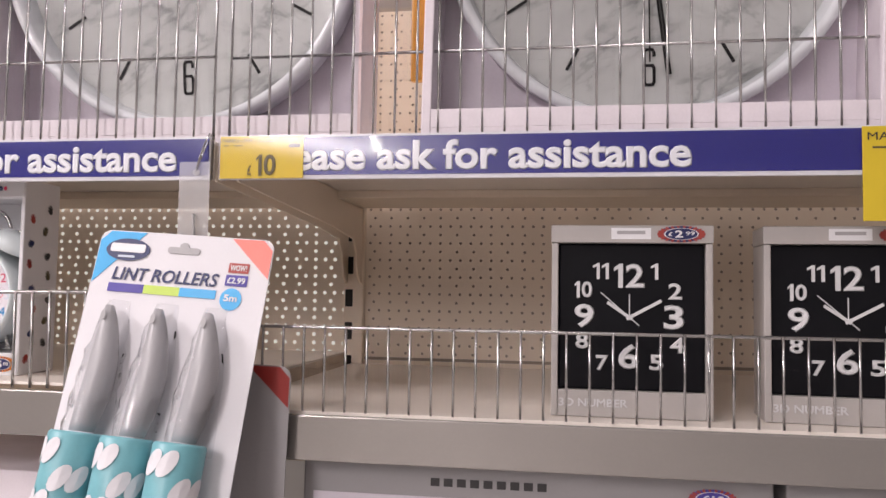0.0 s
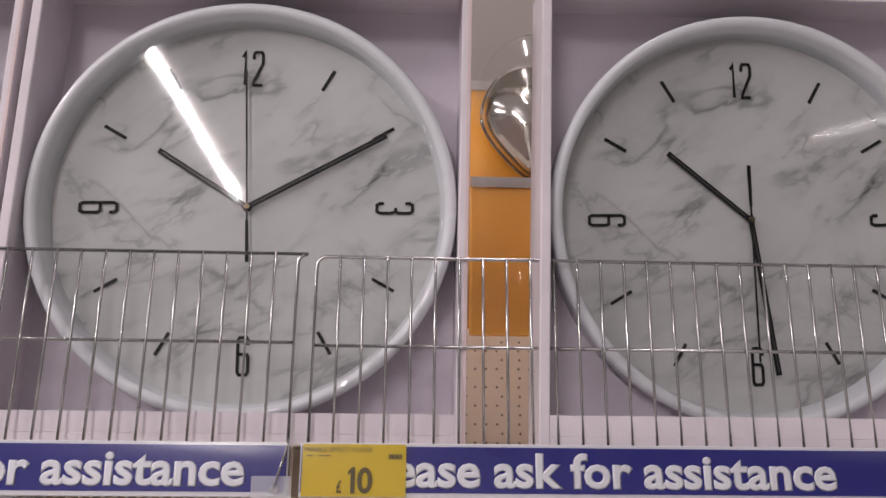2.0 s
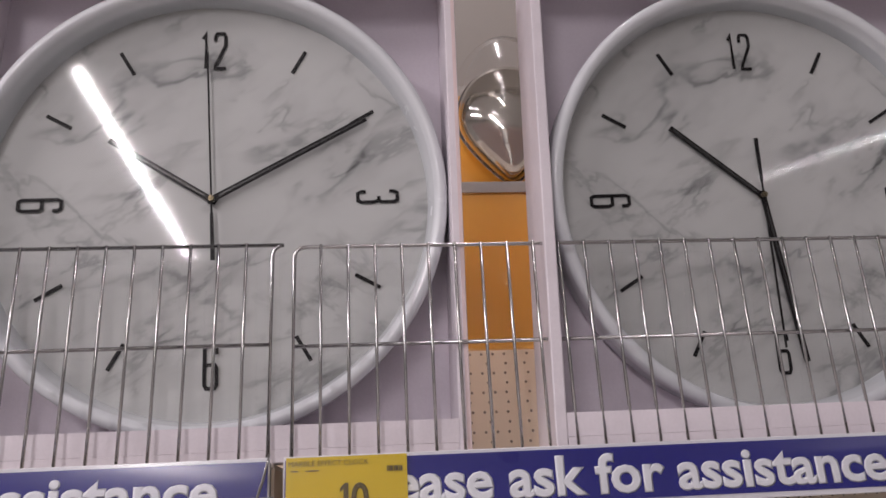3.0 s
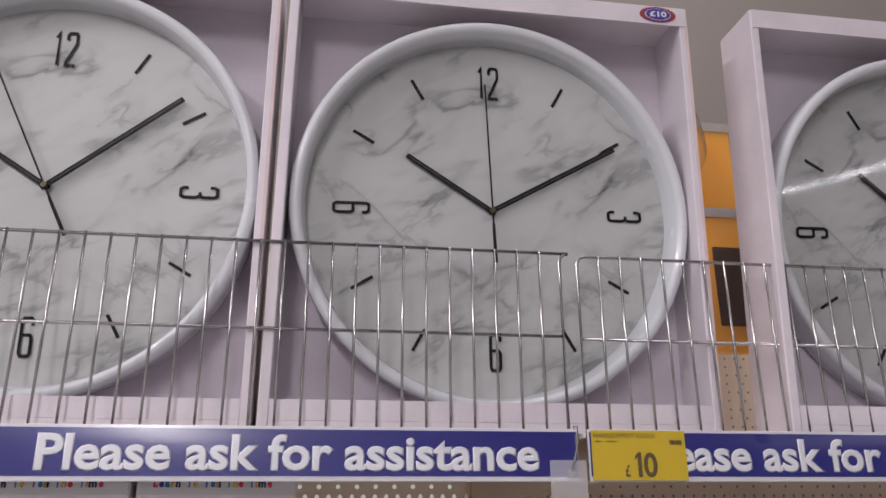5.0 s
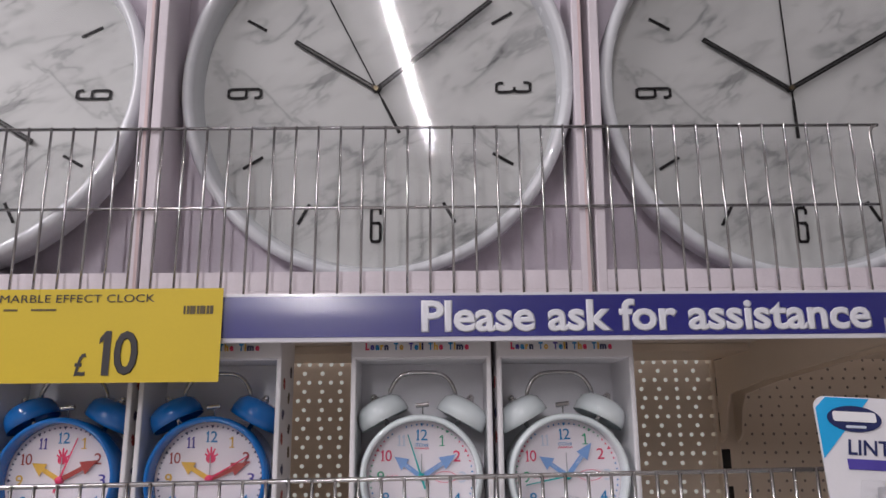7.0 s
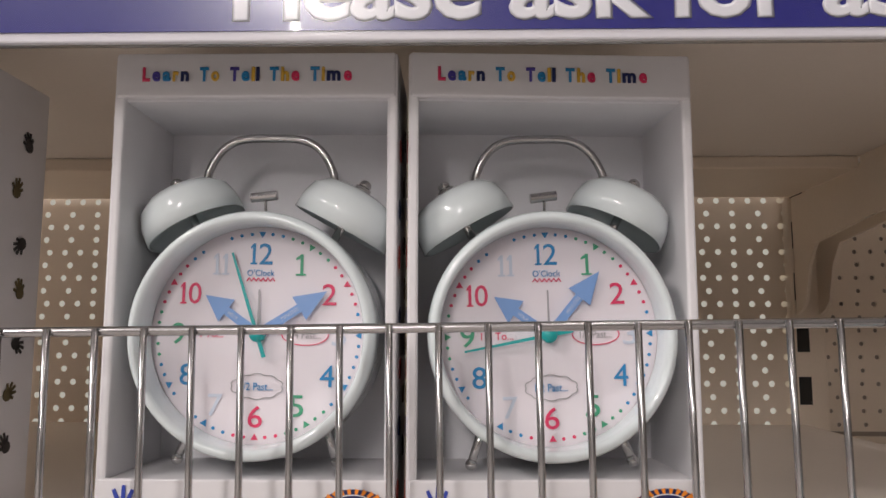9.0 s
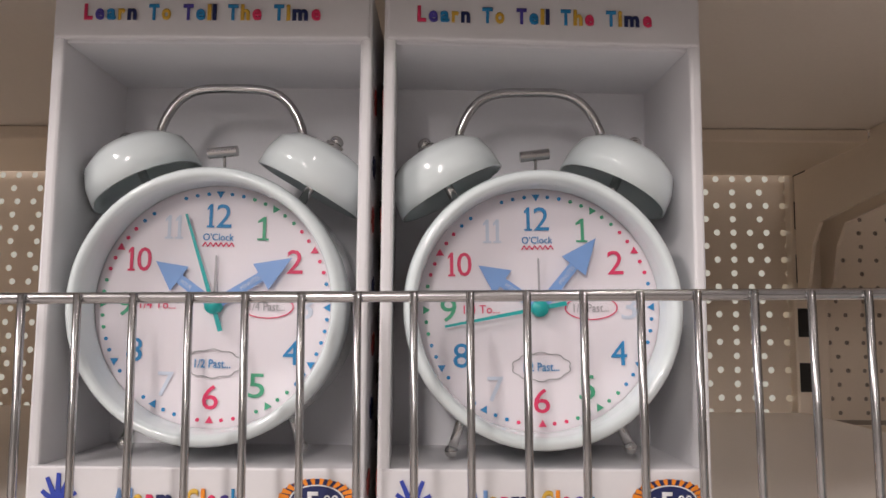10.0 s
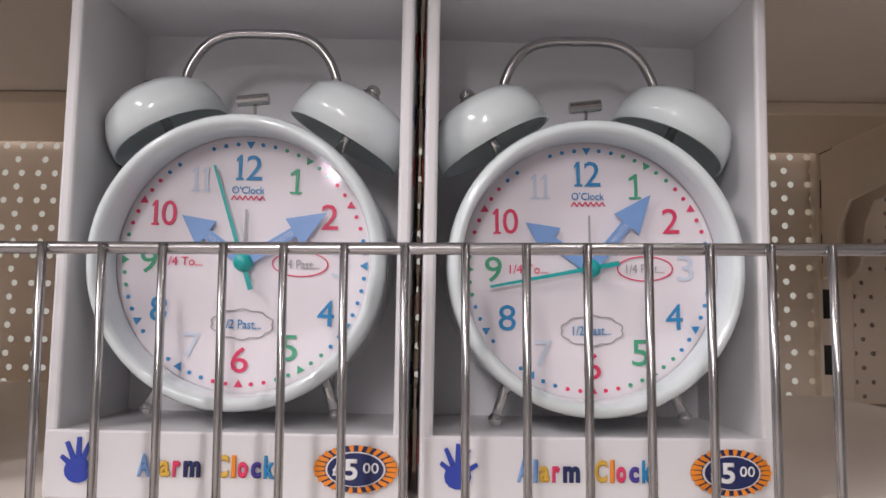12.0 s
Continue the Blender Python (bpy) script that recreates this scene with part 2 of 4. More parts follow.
def lathe(profile, n=48, bm=None, close=False):
    """Turn a profile of (radius, y) round the y axis."""
    b = bm or bmesh.new()
    rings = []
    for r, y in profile:
        if r < 1e-6:
            rings.append([b.verts.new((0, y, 0))])
        else:
            rings.append([b.verts.new((r * math.cos(2 * math.pi * k / n), y, r * math.sin(2 * math.pi * k / n))) for k in range(n)])
    pairs = list(zip(rings, rings[1:])) + ([(rings[-1], rings[0])] if close else [])
    for a, c in pairs:
        for k in range(n):
            vs = [a[k % len(a)], a[(k + 1) % len(a)], c[(k + 1) % len(c)], c[k % len(c)]]
            vs = list(dict.fromkeys(vs))
            if len(vs) > 2:
                b.faces.new(vs)
    bmesh.ops.recalc_face_normals(b, faces=b.faces)
    return b


def sheet(x0, x1, y, z0, z1):
    """One flat film facing the aisle."""
    b = bmesh.new()
    b.faces.new([b.verts.new(p) for p in ((x0, y, z0), (x1, y, z0), (x1, y, z1), (x0, y, z1))])
    return front(b)


def front(b):
    """Turn every face of a film or pane towards the aisle."""
    b.normal_update()
    for f in b.faces:
        if f.normal.y > 0:
            f.normal_flip()
    return b


def plate(points, y, depth=0.0006, bm=None):
    """A thin flat shape in the front plane from (x, z) points, its front at y."""
    b = bmesh.new()
    f = b.faces.new([b.verts.new((x, y, z)) for x, z in points])
    b.normal_update()
    if f.normal.y > 0:
        f.normal_flip()
    r = bmesh.ops.extrude_face_region(b, geom=[f])
    bmesh.ops.translate(b, vec=(0, depth, 0), verts=[v for v in r["geom"] if isinstance(v, bmesh.types.BMVert)])
    bmesh.ops.recalc_face_normals(b, faces=b.faces)
    return b if bm is None else join(bm, b)


def oval(cx, cz, rx, rz, n=28, a0=0.0):
    return [(cx + rx * math.cos(a0 + 2 * math.pi * k / n), cz + rz * math.sin(a0 + 2 * math.pi * k / n)) for k in range(n)]


def rrect(x0, x1, z0, z1, r, n=5):
    pts = []
    for cx, cz, a in ((x1 - r, z1 - r, 0), (x0 + r, z1 - r, 90), (x0 + r, z0 + r, 180), (x1 - r, z0 + r, 270)):
        pts += [(cx + r * math.cos(radians(a + 90 * k / n)), cz + r * math.sin(radians(a + 90 * k / n))) for k in range(n + 1)]
    return pts


def bar(ax, az, bx, bz, w0, w1, y, depth=0.0006, bm=None):
    """A flat tapered bar between two (x, z) points."""
    d = Vector((bx - ax, bz - az)).normalized()
    n = Vector((-d.y, d.x))
    return plate([(ax + n.x * w0 / 2, az + n.y * w0 / 2), (ax - n.x * w0 / 2, az - n.y * w0 / 2), (bx - n.x * w1 / 2, bz - n.y * w1 / 2), (bx + n.x * w1 / 2, bz + n.y * w1 / 2)], y, depth, bm)


def letters(text, cx, cz, w, h, y, bold=0.0, turn=0.0, slant=0.0, depth=0.0):
    """Writing in the front plane, centred at (cx, cz), w wide and h high, turned counter-clockwise; bold rounds and thickens it."""
    cu = bpy.data.curves.new("writing", "FONT")
    cu.body, cu.shear, cu.resolution_u = text, slant, 3
    cu.bevel_depth, cu.bevel_resolution = bold * 0.72, 0
    ob = new("writing", cu)
    me = bpy.data.meshes.new_from_object(ob.evaluated_get(bpy.context.evaluated_depsgraph_get()))
    bpy.data.objects.remove(ob)
    b = bmesh.new()
    b.from_mesh(me)
    bpy.data.meshes.remove(me)
    bpy.data.curves.remove(cu)
    xs, zs = [v.co.x for v in b.verts], [v.co.y for v in b.verts]
    x0, x1, z0, z1 = min(xs), max(xs), min(zs), max(zs)
    top, thick = max(v.co.z for v in b.verts), max(1e-9, max(v.co.z for v in b.verts) * 2)
    c, s = math.cos(radians(turn)), math.sin(radians(turn))
    for v in b.verts:
        u, k = ((v.co.x - x0) / (x1 - x0) - 0.5) * w, ((v.co.y - z0) / (z1 - z0) - 0.5) * h
        back = (top - v.co.z) / thick * (depth or 0.0002) if bold else 0
        v.co = (cx + u * c - k * s, y + back, cz + u * s + k * c)
    if depth and not bold:
        r = bmesh.ops.extrude_face_region(b, geom=b.faces[:])
        bmesh.ops.translate(b, vec=(0, depth, 0), verts=[v for v in r["geom"] if isinstance(v, bmesh.types.BMVert)])
    return b


def number(text, cx, cz, w, h, y, bold=0.0, turn=0.0, depth=0.0, foot=False):
    """Figures side by side in a cell w wide and h high; a one has its flag, and a foot if asked."""
    cell = [0.5 if c == "1" else 1.0 for c in text]
    gap = 0.12 * (len(text) - 1)
    unit = w / (sum(cell) + gap)
    x = -w / 2
    out = bmesh.new()
    for c, k in zip(text, cell):
        ww = unit * k
        if c == "1":
            t = min(ww * 0.62, (0.13 + 1.3 * bold) * h)
            r = x + ww * (0.72 if foot else 0.95)
            pts = [(r, -h / 2), (r, h / 2), (r - t * 0.75, h / 2), (x, h * 0.33), (x, h * 0.33 - t * 0.8), (r - t, h * 0.30), (r - t, -h / 2)]
            b = bmesh.new()
            b.faces.new([b.verts.new((u, 0, v)) for u, v in pts])
            if foot:
                f = t * 0.6
                b.faces.new([b.verts.new((u, 0.00001, v)) for u, v in ((x, -h / 2), (x + ww, -h / 2), (x + ww, -h / 2 + f), (x, -h / 2 + f))])
            if depth:
                e = bmesh.ops.extrude_face_region(b, geom=b.faces[:])
                bmesh.ops.translate(b, vec=(0, depth, 0), verts=[v for v in e["geom"] if isinstance(v, bmesh.types.BMVert)])
        else:
            b = letters(c, x + ww / 2, 0, ww, h, 0, bold, 0, 0, depth)
        join(out, b)
        x += ww + 0.12 * unit
    bmesh.ops.transform(out, matrix=pose(cx, y, cz, 0, -turn, 0), verts=out.verts)
    return out


# ---- the room and the shelving bays ----
# Unseen shell that closes the room; floor and wall tones set the bounced light.
structure("floor", box(-6, 6, -8, 1.2, -0.1, 0), FLOORM, "grey speckled vinyl shop floor", "floor")
structure("ceiling", box(-6, 6, -8, 1.2, CEIL, CEIL + 0.1), CEILM, "white shop ceiling with strip lights", "ceiling")
structure("wall_south", box(-6, 6, -8.1, -8, 0, CEIL), WALLM, "unseen plain wall closing the room behind the aisle", "wall")
structure("wall_west", box(-6.1, -6, -8, 1.2, 0, CEIL), WALLM, "unseen plain wall closing the room at the side", "wall")
structure("wall_east", box(6, 6.1, -8, 1.2, 0, CEIL), WALLM, "unseen plain wall closing the room at the side", "wall")
structure("wall_north", box(-6, 6, 1.2, 1.3, 0, CEIL), WALLM, "unseen plain wall closing the room behind the shelving", "wall")

BACK = 0.475


def pegboard(x0, x1, z0, z1, hole=0.0031, at=(0.0077, 0.0037)):
    """Perforated sheet: rows at two spacings by turns, counted from the right end, every hole cut through."""
    b = bmesh.new()
    row, z, pitch = 0, z1, 0.0128
    while z - pitch > z0 - 1e-6:
        step = 0.0155 if row % 2 == 0 else 0.0254
        first = at[row % 2]
        count = int((x1 - x0 - first - hole * 1.3) / step) + 1
        zc, zb = z - pitch / 2, z - pitch
        for k in range(count):
            xc = x1 - first - k * step
            c = x1 if k == 0 else xc + step / 2
            a = x0 if k == count - 1 else xc - step / 2
            corners = [(c, zc), (c, z), (xc, z), (a, z), (a, zc), (a, zb), (xc, zb), (c, zb)]
            outer = [b.verts.new((x, BACK, zz)) for x, zz in corners]
            inner = [b.verts.new((xc + hole * math.cos(i * math.pi / 4), BACK, zc + hole * math.sin(i * math.pi / 4))) for i in range(8)]
            deep = [b.verts.new((v.co.x, BACK + 0.0012, v.co.z)) for v in inner]
            for i in range(8):
                j = (i + 1) % 8
                b.faces.new((outer[i], inner[i], inner[j], outer[j]))
                b.faces.new((inner[i], deep[i], deep[j], inner[j]))
        z -= pitch
        row += 1
    bmesh.ops.remove_doubles(b, verts=b.verts, dist=0.00001)
    return b


structure("back_panel_left", pegboard(-1.02, -0.0122, 1.4604, 1.6908), CREAM, "cream perforated steel shelving back panel", "back panel")
structure("back_panel_right", pegboard(0.006, 1.0, 1.4605, 1.6909, 0.0022, (0.0039, 0.0081)), CREAM, "cream perforated steel shelving back panel", "back panel")
structure("back_panel_upper", pegboard(0.006, 1.0, 1.6989, 1.9935, 0.0020), CREAM, "cream perforated steel back panel above the shelf", "back panel")
structure("back_panel_upper_left", box(-1.02, -0.0178, BACK, BACK + 0.002, 1.6910, 2.0), CREAM, "cream steel back panel above the shelf", "back panel")
structure("back_rail_left", box(-1.02, -0.0178, BACK - 0.002, BACK + 0.002, 1.3, 1.4602), CREAM, "cream steel base of the back panel", "back panel")
structure("back_rail_right", box(0.0138, 1.0, BACK - 0.002, BACK + 0.002, 1.3, 1.4560), CREAM, "cream steel base of the back panel", "back panel")
# Added panel standing in for the far wall and ceiling above the bays.
structure("far_wall_panel", box(-2.0, 2.0, BACK + 0.004, BACK + 0.01, 2.0, 2.9), TAUPE, "plain taupe panel standing in for the far background above", "panel")
structure("backdrop_left", box(-1.02, -0.0185, BACK + 0.03, BACK + 0.032, 1.4, 1.75), GLOW, "glowing sheet standing in for aisle light through the holes", "backdrop")
# Solid sheet close behind the holes; its brown stands for the unlit hollow.
structure("backdrop_right", box(0.0, 1.0, BACK + 0.0018, BACK + 0.003, 1.3, 2.0), HOLE_SHADE, "brown sheet whose tone stands for shade behind the holes", "backdrop")


def upright():
    t = thing("shelf_upright", "cream slotted steel upright between two shelving bays", "upright", (-0.002, 0, 0), kind="structure")
    part("post", box(-0.0155, 0.0155, BACK - 0.012, BACK + 0.02, 0.0, 2.0, 0.002), CREAM, t)
    for k in range(10):
        z = 1.4865 + (k - 1) * 0.0495
        part("slot", box(-0.0125, -0.001, BACK - 0.0126, BACK - 0.010, z, z + 0.026), SLOT, t)
    return t


upright()


def shelf(x0, x1, top, front, lip0, lip1, label):
    t = thing("shelf", label, "shelf", group="steel shelves")
    part("board", box(x0, x1, 0.008, BACK - 0.014, top - 0.003, top), DECK, t)
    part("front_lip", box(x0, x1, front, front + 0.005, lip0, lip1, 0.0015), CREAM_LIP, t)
    part("underside_rail", box(x0 + 0.002, x1 - 0.002, 0.332, BACK - 0.014, top - 0.0135, top - 0.0031, 0.0015), CREAM, t, "folded rear stiffener")
    return t


def bracket(x, top):
    t = thing("shelf_bracket", "cream steel shelf bracket hooked into the upright", "bracket", group="shelf brackets")
    pts = [(0.012, top), (0.330, top), (0.331, top - 0.0105), (BACK - 0.013, top - 0.0105), (BACK - 0.013, top - 0.124), (BACK - 0.026, top - 0.119), (0.4400, top - 0.111), (0.4300, top - 0.078), (0.4150, top - 0.060), (0.319, top - 0.050), (0.012, top - 0.034)]
    b = bmesh.new()
    f = b.faces.new([b.verts.new((x, y, z)) for y, z in pts])
    r = bmesh.ops.extrude_face_region(b, geom=[f])
    bmesh.ops.translate(b, vec=(0.003, 0, 0), verts=[v for v in r["geom"] if isinstance(v, bmesh.types.BMVert)])
    bmesh.ops.recalc_face_normals(b, faces=b.faces)
    part("plate", b, CREAM, t)
    part("hook", box(x, x + 0.003, BACK - 0.0135, BACK + 0.004, top - 0.095, top - 0.075), CREAM, t)


UP, LOWL, LOWR = 1.6985, 1.468, 1.451
shelf(-1.02, -0.012, UP, 0.001, 1.661, 1.699, "cream steel shelf carrying boxed marble wall clocks")
shelf(-0.003, 1.0, UP, 0.001, 1.661, 1.699, "cream steel shelf carrying a boxed wall clock")
shelf(-1.02, -0.012, LOWL, 0.001, 1.418, 1.461, "cream steel shelf carrying boxed alarm clocks")
shelf(-0.003, 1.0, LOWR, 0.001, 1.408, 1.4485, "cream steel shelf carrying square black clocks")
bracket(-0.0140, UP - 0.0034)
bracket(0.0075, UP - 0.0034)


def fence(xs, y, z0, ztop, rails, r, rr, label, ends):
    """Wire shelf-front fence: rails with upright wires, and rounded corners at the given ends."""
    t = thing("wire_fence", label, "wire fence", group="wire shelf fences")
    lo, hi = ends
    c = 0.008
    path = [(lo, y, z0)]
    path += [(lo, y, ztop - c)] + [(lo + c * (1 - math.cos(a)), y, ztop - c + c * math.sin(a)) for a in (0.4, 0.8, 1.2, 1.57)]
    path += [(hi - c * (1 - math.cos(a)), y, ztop - c + c * math.sin(a)) for a in (1.57, 1.2, 0.8, 0.4)] + [(hi, y, ztop - c), (hi, y, z0)]
    part("frame", rod(path, rr, 10), CHROME, t, smooth=True)
    for z in rails:
        part("rail", rod([(lo, y + r + rr * 0.6, z), (hi, y + r + rr * 0.6, z)], rr, 8), CHROME, t, smooth=True)
    first = None
    for x in xs:
        if first is None:
            first = part("wire", rod([(0, 0, z0), (0, 0, (z0 + ztop) / 2), (0, 0, ztop + 0.0012)], r, 7), CHROME, t, smooth=True)
            ob = first
        else:
            ob = new("wire", first.data)
            ob.parent = t
        ob.location = (x, y - r - rr * 0.5, 0)
    return t


fence([0.02 + 0.02 * k for k in range(48)], 0.0098, UP, 1.8535, (1.779,), 0.0012, 0.0015, "tall chrome wire fence along the upper shelf", (0.0005, 0.985))
fence([-0.0345 - 0.02 * k for k in range(48)], 0.0098, UP, 1.8555, (1.781,), 0.0012, 0.0015, "tall chrome wire fence along the upper shelf", (-0.0155, -1.0))
fence([0.0012 + 0.01965 * k for k in range(50)], 0.0092, LOWR, 1.5265, (), 0.0012, 0.0016, "low chrome wire fence along the clock shelf", (-0.001, 0.985))
fence([-0.3621 + 0.0186 * k for k in range(-34, 19)], 0.0092, 1.4605, 1.5527, (), 0.0014, 0.0020, "low chrome wire fence along the alarm clock shelf", (-1.01, -0.018)).matrix_basis = pose(-0.3, 0, 1.5527, 0, -0.75, 0) @ pose(0.3, 0, -1.5527)


# ---- shelf edge strips and tickets ----
def strip(x0, x1, text_x0, label):
    t = thing("shelf_strip", label, "shelf strip", group="blue shelf strips")
    part("holder", box(x0, x1, -0.0022, 0.0008, 1.6605, 1.7015, 0.0008), PACKCARD, t, "white plastic edge holder")
    part("print", box(x0 + 0.001, x1 - 0.001, -0.0028, -0.0021, 1.6645, 1.699), BLUE, t, "blue printed paper strip")
    words = letters("Please ask for assistance", text_x0 + 0.189, 1.6815, 0.378, 0.0275, -0.0031, 0.055)
    part("writing", words, WHITE, t, "white rounded lettering")
    bow = bmesh.new()
    bmesh.ops.create_grid(bow, x_segments=40, y_segments=10, size=0.5)
    for v in bow.verts:
        u, q = v.co.x + 0.5, v.co.y * 2
        v.co = (x0 + u * (x1 - x0), -0.0050 - 0.0013 * (1 - q * q) + 0.0002 * noise.noise(Vector((u * 60, q * 2, x0))), 1.6811 + q * 0.020)
    cover = part("clear_cover", front(bow), COVER, t, "bowed clear plastic cover with glare", True)
    cover.visible_shadow = False
    return t


strip(-1.02, -0.0125, -0.4225, "blue shelf strip with white request in rounded letters")
strip(-0.0035, 1.0, 0.041, "blue shelf strip partly hidden by a yellow ticket")


def ticket(x0, x1, z0, z1, y, label, big):
    t = thing("price_ticket", label, "price ticket", group="yellow price tickets")
    w, h = x1 - x0, z1 - z0
    part("card", box(x0, x1, y, y + 0.0008, z0, z1), YELLOW, t)
    ink = INKSOFT if not big else INK
    part("title", letters("MARBLE EFFECT CLOCK", x0 + w * (0.36 if big else 0.35), z1 - h * 0.105, w * (0.68 if big else 0.66), h * 0.085, y - 0.0006, 0.0), ink, t)
    part("price", number("10", x0 + w * 0.56, z0 + h * 0.31, w * 0.170 if big else w * 0.235, h * 0.47 if big else h * 0.5, y - 0.0006, 0.03), INK if big else INKSOFT, t)
    part("pound_sign", letters("£", x0 + w * (0.40 if big else 0.36), z0 + h * 0.19, w * 0.05, h * 0.24, y - 0.0006, 0.02), INK if big else INKSOFT, t)
    code = bmesh.new()
    for k in range(9):
        box(x0 + w * (0.83 + 0.0145 * k), x0 + w * (0.838 + 0.0145 * k + 0.003 * (k % 3)), y - 0.0005, y, z1 - h * 0.28, z1 - h * 0.19, bm=code)
    part("bar_code", code, INKSOFT, t)
    small = bmesh.new()
    box(x0 + w * 0.04, x0 + w * 0.1, y - 0.0005, y, z1 - h * 0.235, z1 - h * 0.215, bm=small)
    box(x0 + w * 0.16, x0 + w * 0.27, y - 0.0005, y, z1 - h * 0.235, z1 - h * 0.215, bm=small)
    part("small_print", small, INKSOFT, t)
    return t


ticket(-0.0015, 0.0785, 1.6615, 1.7005, -0.0042, "small yellow ticket with price behind clear cover", False)
ticket(-0.776, -0.5875, 1.6285, 1.7060, -0.0070, "large yellow card ticket hung on the shelf strip", True)
ticket(0.5505, 0.739, 1.6225, 1.6995, -0.0070, "large yellow card ticket hung on the shelf strip", True)


# ---- boxed wall clocks ----
SLIM = {
    "1": [[(0.0, 0.84), (0.75, 1.0), (0.75, 0.0)]],
    "2": [[(0.0, 0.78), (0.0, 0.92), (0.16, 1.0), (0.84, 1.0), (1.0, 0.92), (1.0, 0.66), (0.04, 0.1), (0.0, 0.0), (1.0, 0.0)]],
    "3": [[(0.0, 0.80), (0.0, 0.92), (0.16, 1.0), (0.84, 1.0), (1.0, 0.92), (1.0, 0.60), (0.84, 0.53), (0.45, 0.53)]],
    "6": [[(1.0, 0.80), (1.0, 0.92), (0.84, 1.0), (0.16, 1.0), (0.0, 0.92), (0.0, 0.08), (0.16, 0.0), (0.84, 0.0), (1.0, 0.08), (1.0, 0.47), (0.84, 0.55), (0.0, 0.55)]],
}

SLIM["9"] = [[(1 - u, 1 - v) for u, v in SLIM["6"][0]]]
SLIM["3"].append([(u, 1.06 - v if 0.5 < v < 0.56 else 1 - v) for u, v in SLIM["3"][0]])


def slim(text, cx, cz, w, h, y, turn=0.0, t=0.0029):
    """Tall narrow figures drawn with an even line."""
    b = bmesh.new()
    cell = [0.55 if c == "1" else 1.0 for c in text]
    unit = w / (sum(cell) + 0.35 * (len(text) - 1))
    x = -w / 2
    for c, k in zip(text, cell):
        for path in SLIM[c]:
            pts = [Vector((x + t / 2 + u * (unit * k - t), -h / 2 + t / 2 + v * (h - t))) for u, v in path]
            rows = []
            for i, p in enumerate(pts):
                d0 = (p - pts[max(i - 1, 0)]).normalized() if i else (pts[1] - p).normalized()
                d1 = (pts[min(i + 1, len(pts) - 1)] - p).normalized() if i < len(pts) - 1 else d0
                n = Vector((-(d0.y + d1.y), d0.x + d1.x)).normalized()
                m = t / 2 / max(0.5, n.dot(Vector((-d0.y, d0.x))))
                rows.append((b.verts.new((p.x + n.x * m, 0, p.y + n.y * m)), b.verts.new((p.x - n.x * m, 0, p.y - n.y * m))))
            for (a0, a1), (b0, b1) in zip(rows, rows[1:]):
                b.faces.new((a0, a1, b1, b0))
        x += unit * (k + 0.35)
    front(b)
    bmesh.ops.transform(b, matrix=pose(cx, y, cz, 0, -turn, 0), verts=b.verts)
    return b

def window_box(t, w, h, d, wall, mat, inside, edge=None):
    """Open-fronted card box, its front at y = 0 and its base at z = 0."""
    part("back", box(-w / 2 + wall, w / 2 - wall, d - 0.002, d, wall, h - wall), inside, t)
    part("side", box(-w / 2, -w / 2 + wall, 0, d, 0, h, 0.0012), mat, t)
    part("side", box(w / 2 - wall, w / 2, 0, d, 0, h, 0.0012), mat, t)
    part("base", box(-w / 2 + wall, w / 2 - wall, 0.0004, d, 0, wall, 0.0008), mat, t)
    part("top", box(-w / 2 + wall, w / 2 - wall, 0.0004, d, h - wall, h, 0.0008), mat, t)


def badge(t, cx, cz, rx, rz, y, price, small="", core=None, ray=None, n=22):
    """Oval price burst: a ring of short rays round a dark oval with the price."""
    p = part("price_badge", plate(oval(cx, cz, rx * 0.99, rz * 0.99), y, 0.0004), core or P_NAVY, t, "oval printed price burst")
    for k in range(n):
        a = 2 * math.pi * k / n
        part("ray", bar(cx + rx * 0.74 * math.cos(a), cz + rz * 0.74 * math.sin(a), cx + rx * math.cos(a), cz + rz * math.sin(a), rx * 0.07, rx * 0.12, y - 0.0003, 0.0004), ray or P_ORANGE, p)
    part("rim_line", plate(oval(cx, cz, rx * 0.72, rz * 0.74), y - 0.0006, 0.0004), WHITE, p)
    part("core", plate(oval(cx, cz, rx * 0.67, rz * 0.69), y - 0.0009, 0.0004), core or P_NAVY, p)
    if small:
        part("pound_sign", letters("£", cx - rx * 0.46, cz - rz * 0.02, rx * 0.17, rz * 0.5, y - 0.0013, 0.05), WHITE, p)
        part("price", letters(price, cx - rx * 0.10, cz, rx * 0.34, rz * 0.9, y - 0.0013, 0.05), WHITE, p)
        part("pence", letters(small, cx + rx * 0.37, cz + rz * 0.08, rx * 0.38, rz * 0.45, y - 0.0013, 0.02), WHITE, p)
    else:
        part("price", letters(price, cx, cz, rx * 0.95, rz * 0.75, y - 0.0013, 0.05), WHITE, p)


BW, BH, BD = 0.395, 0.4235, 0.060


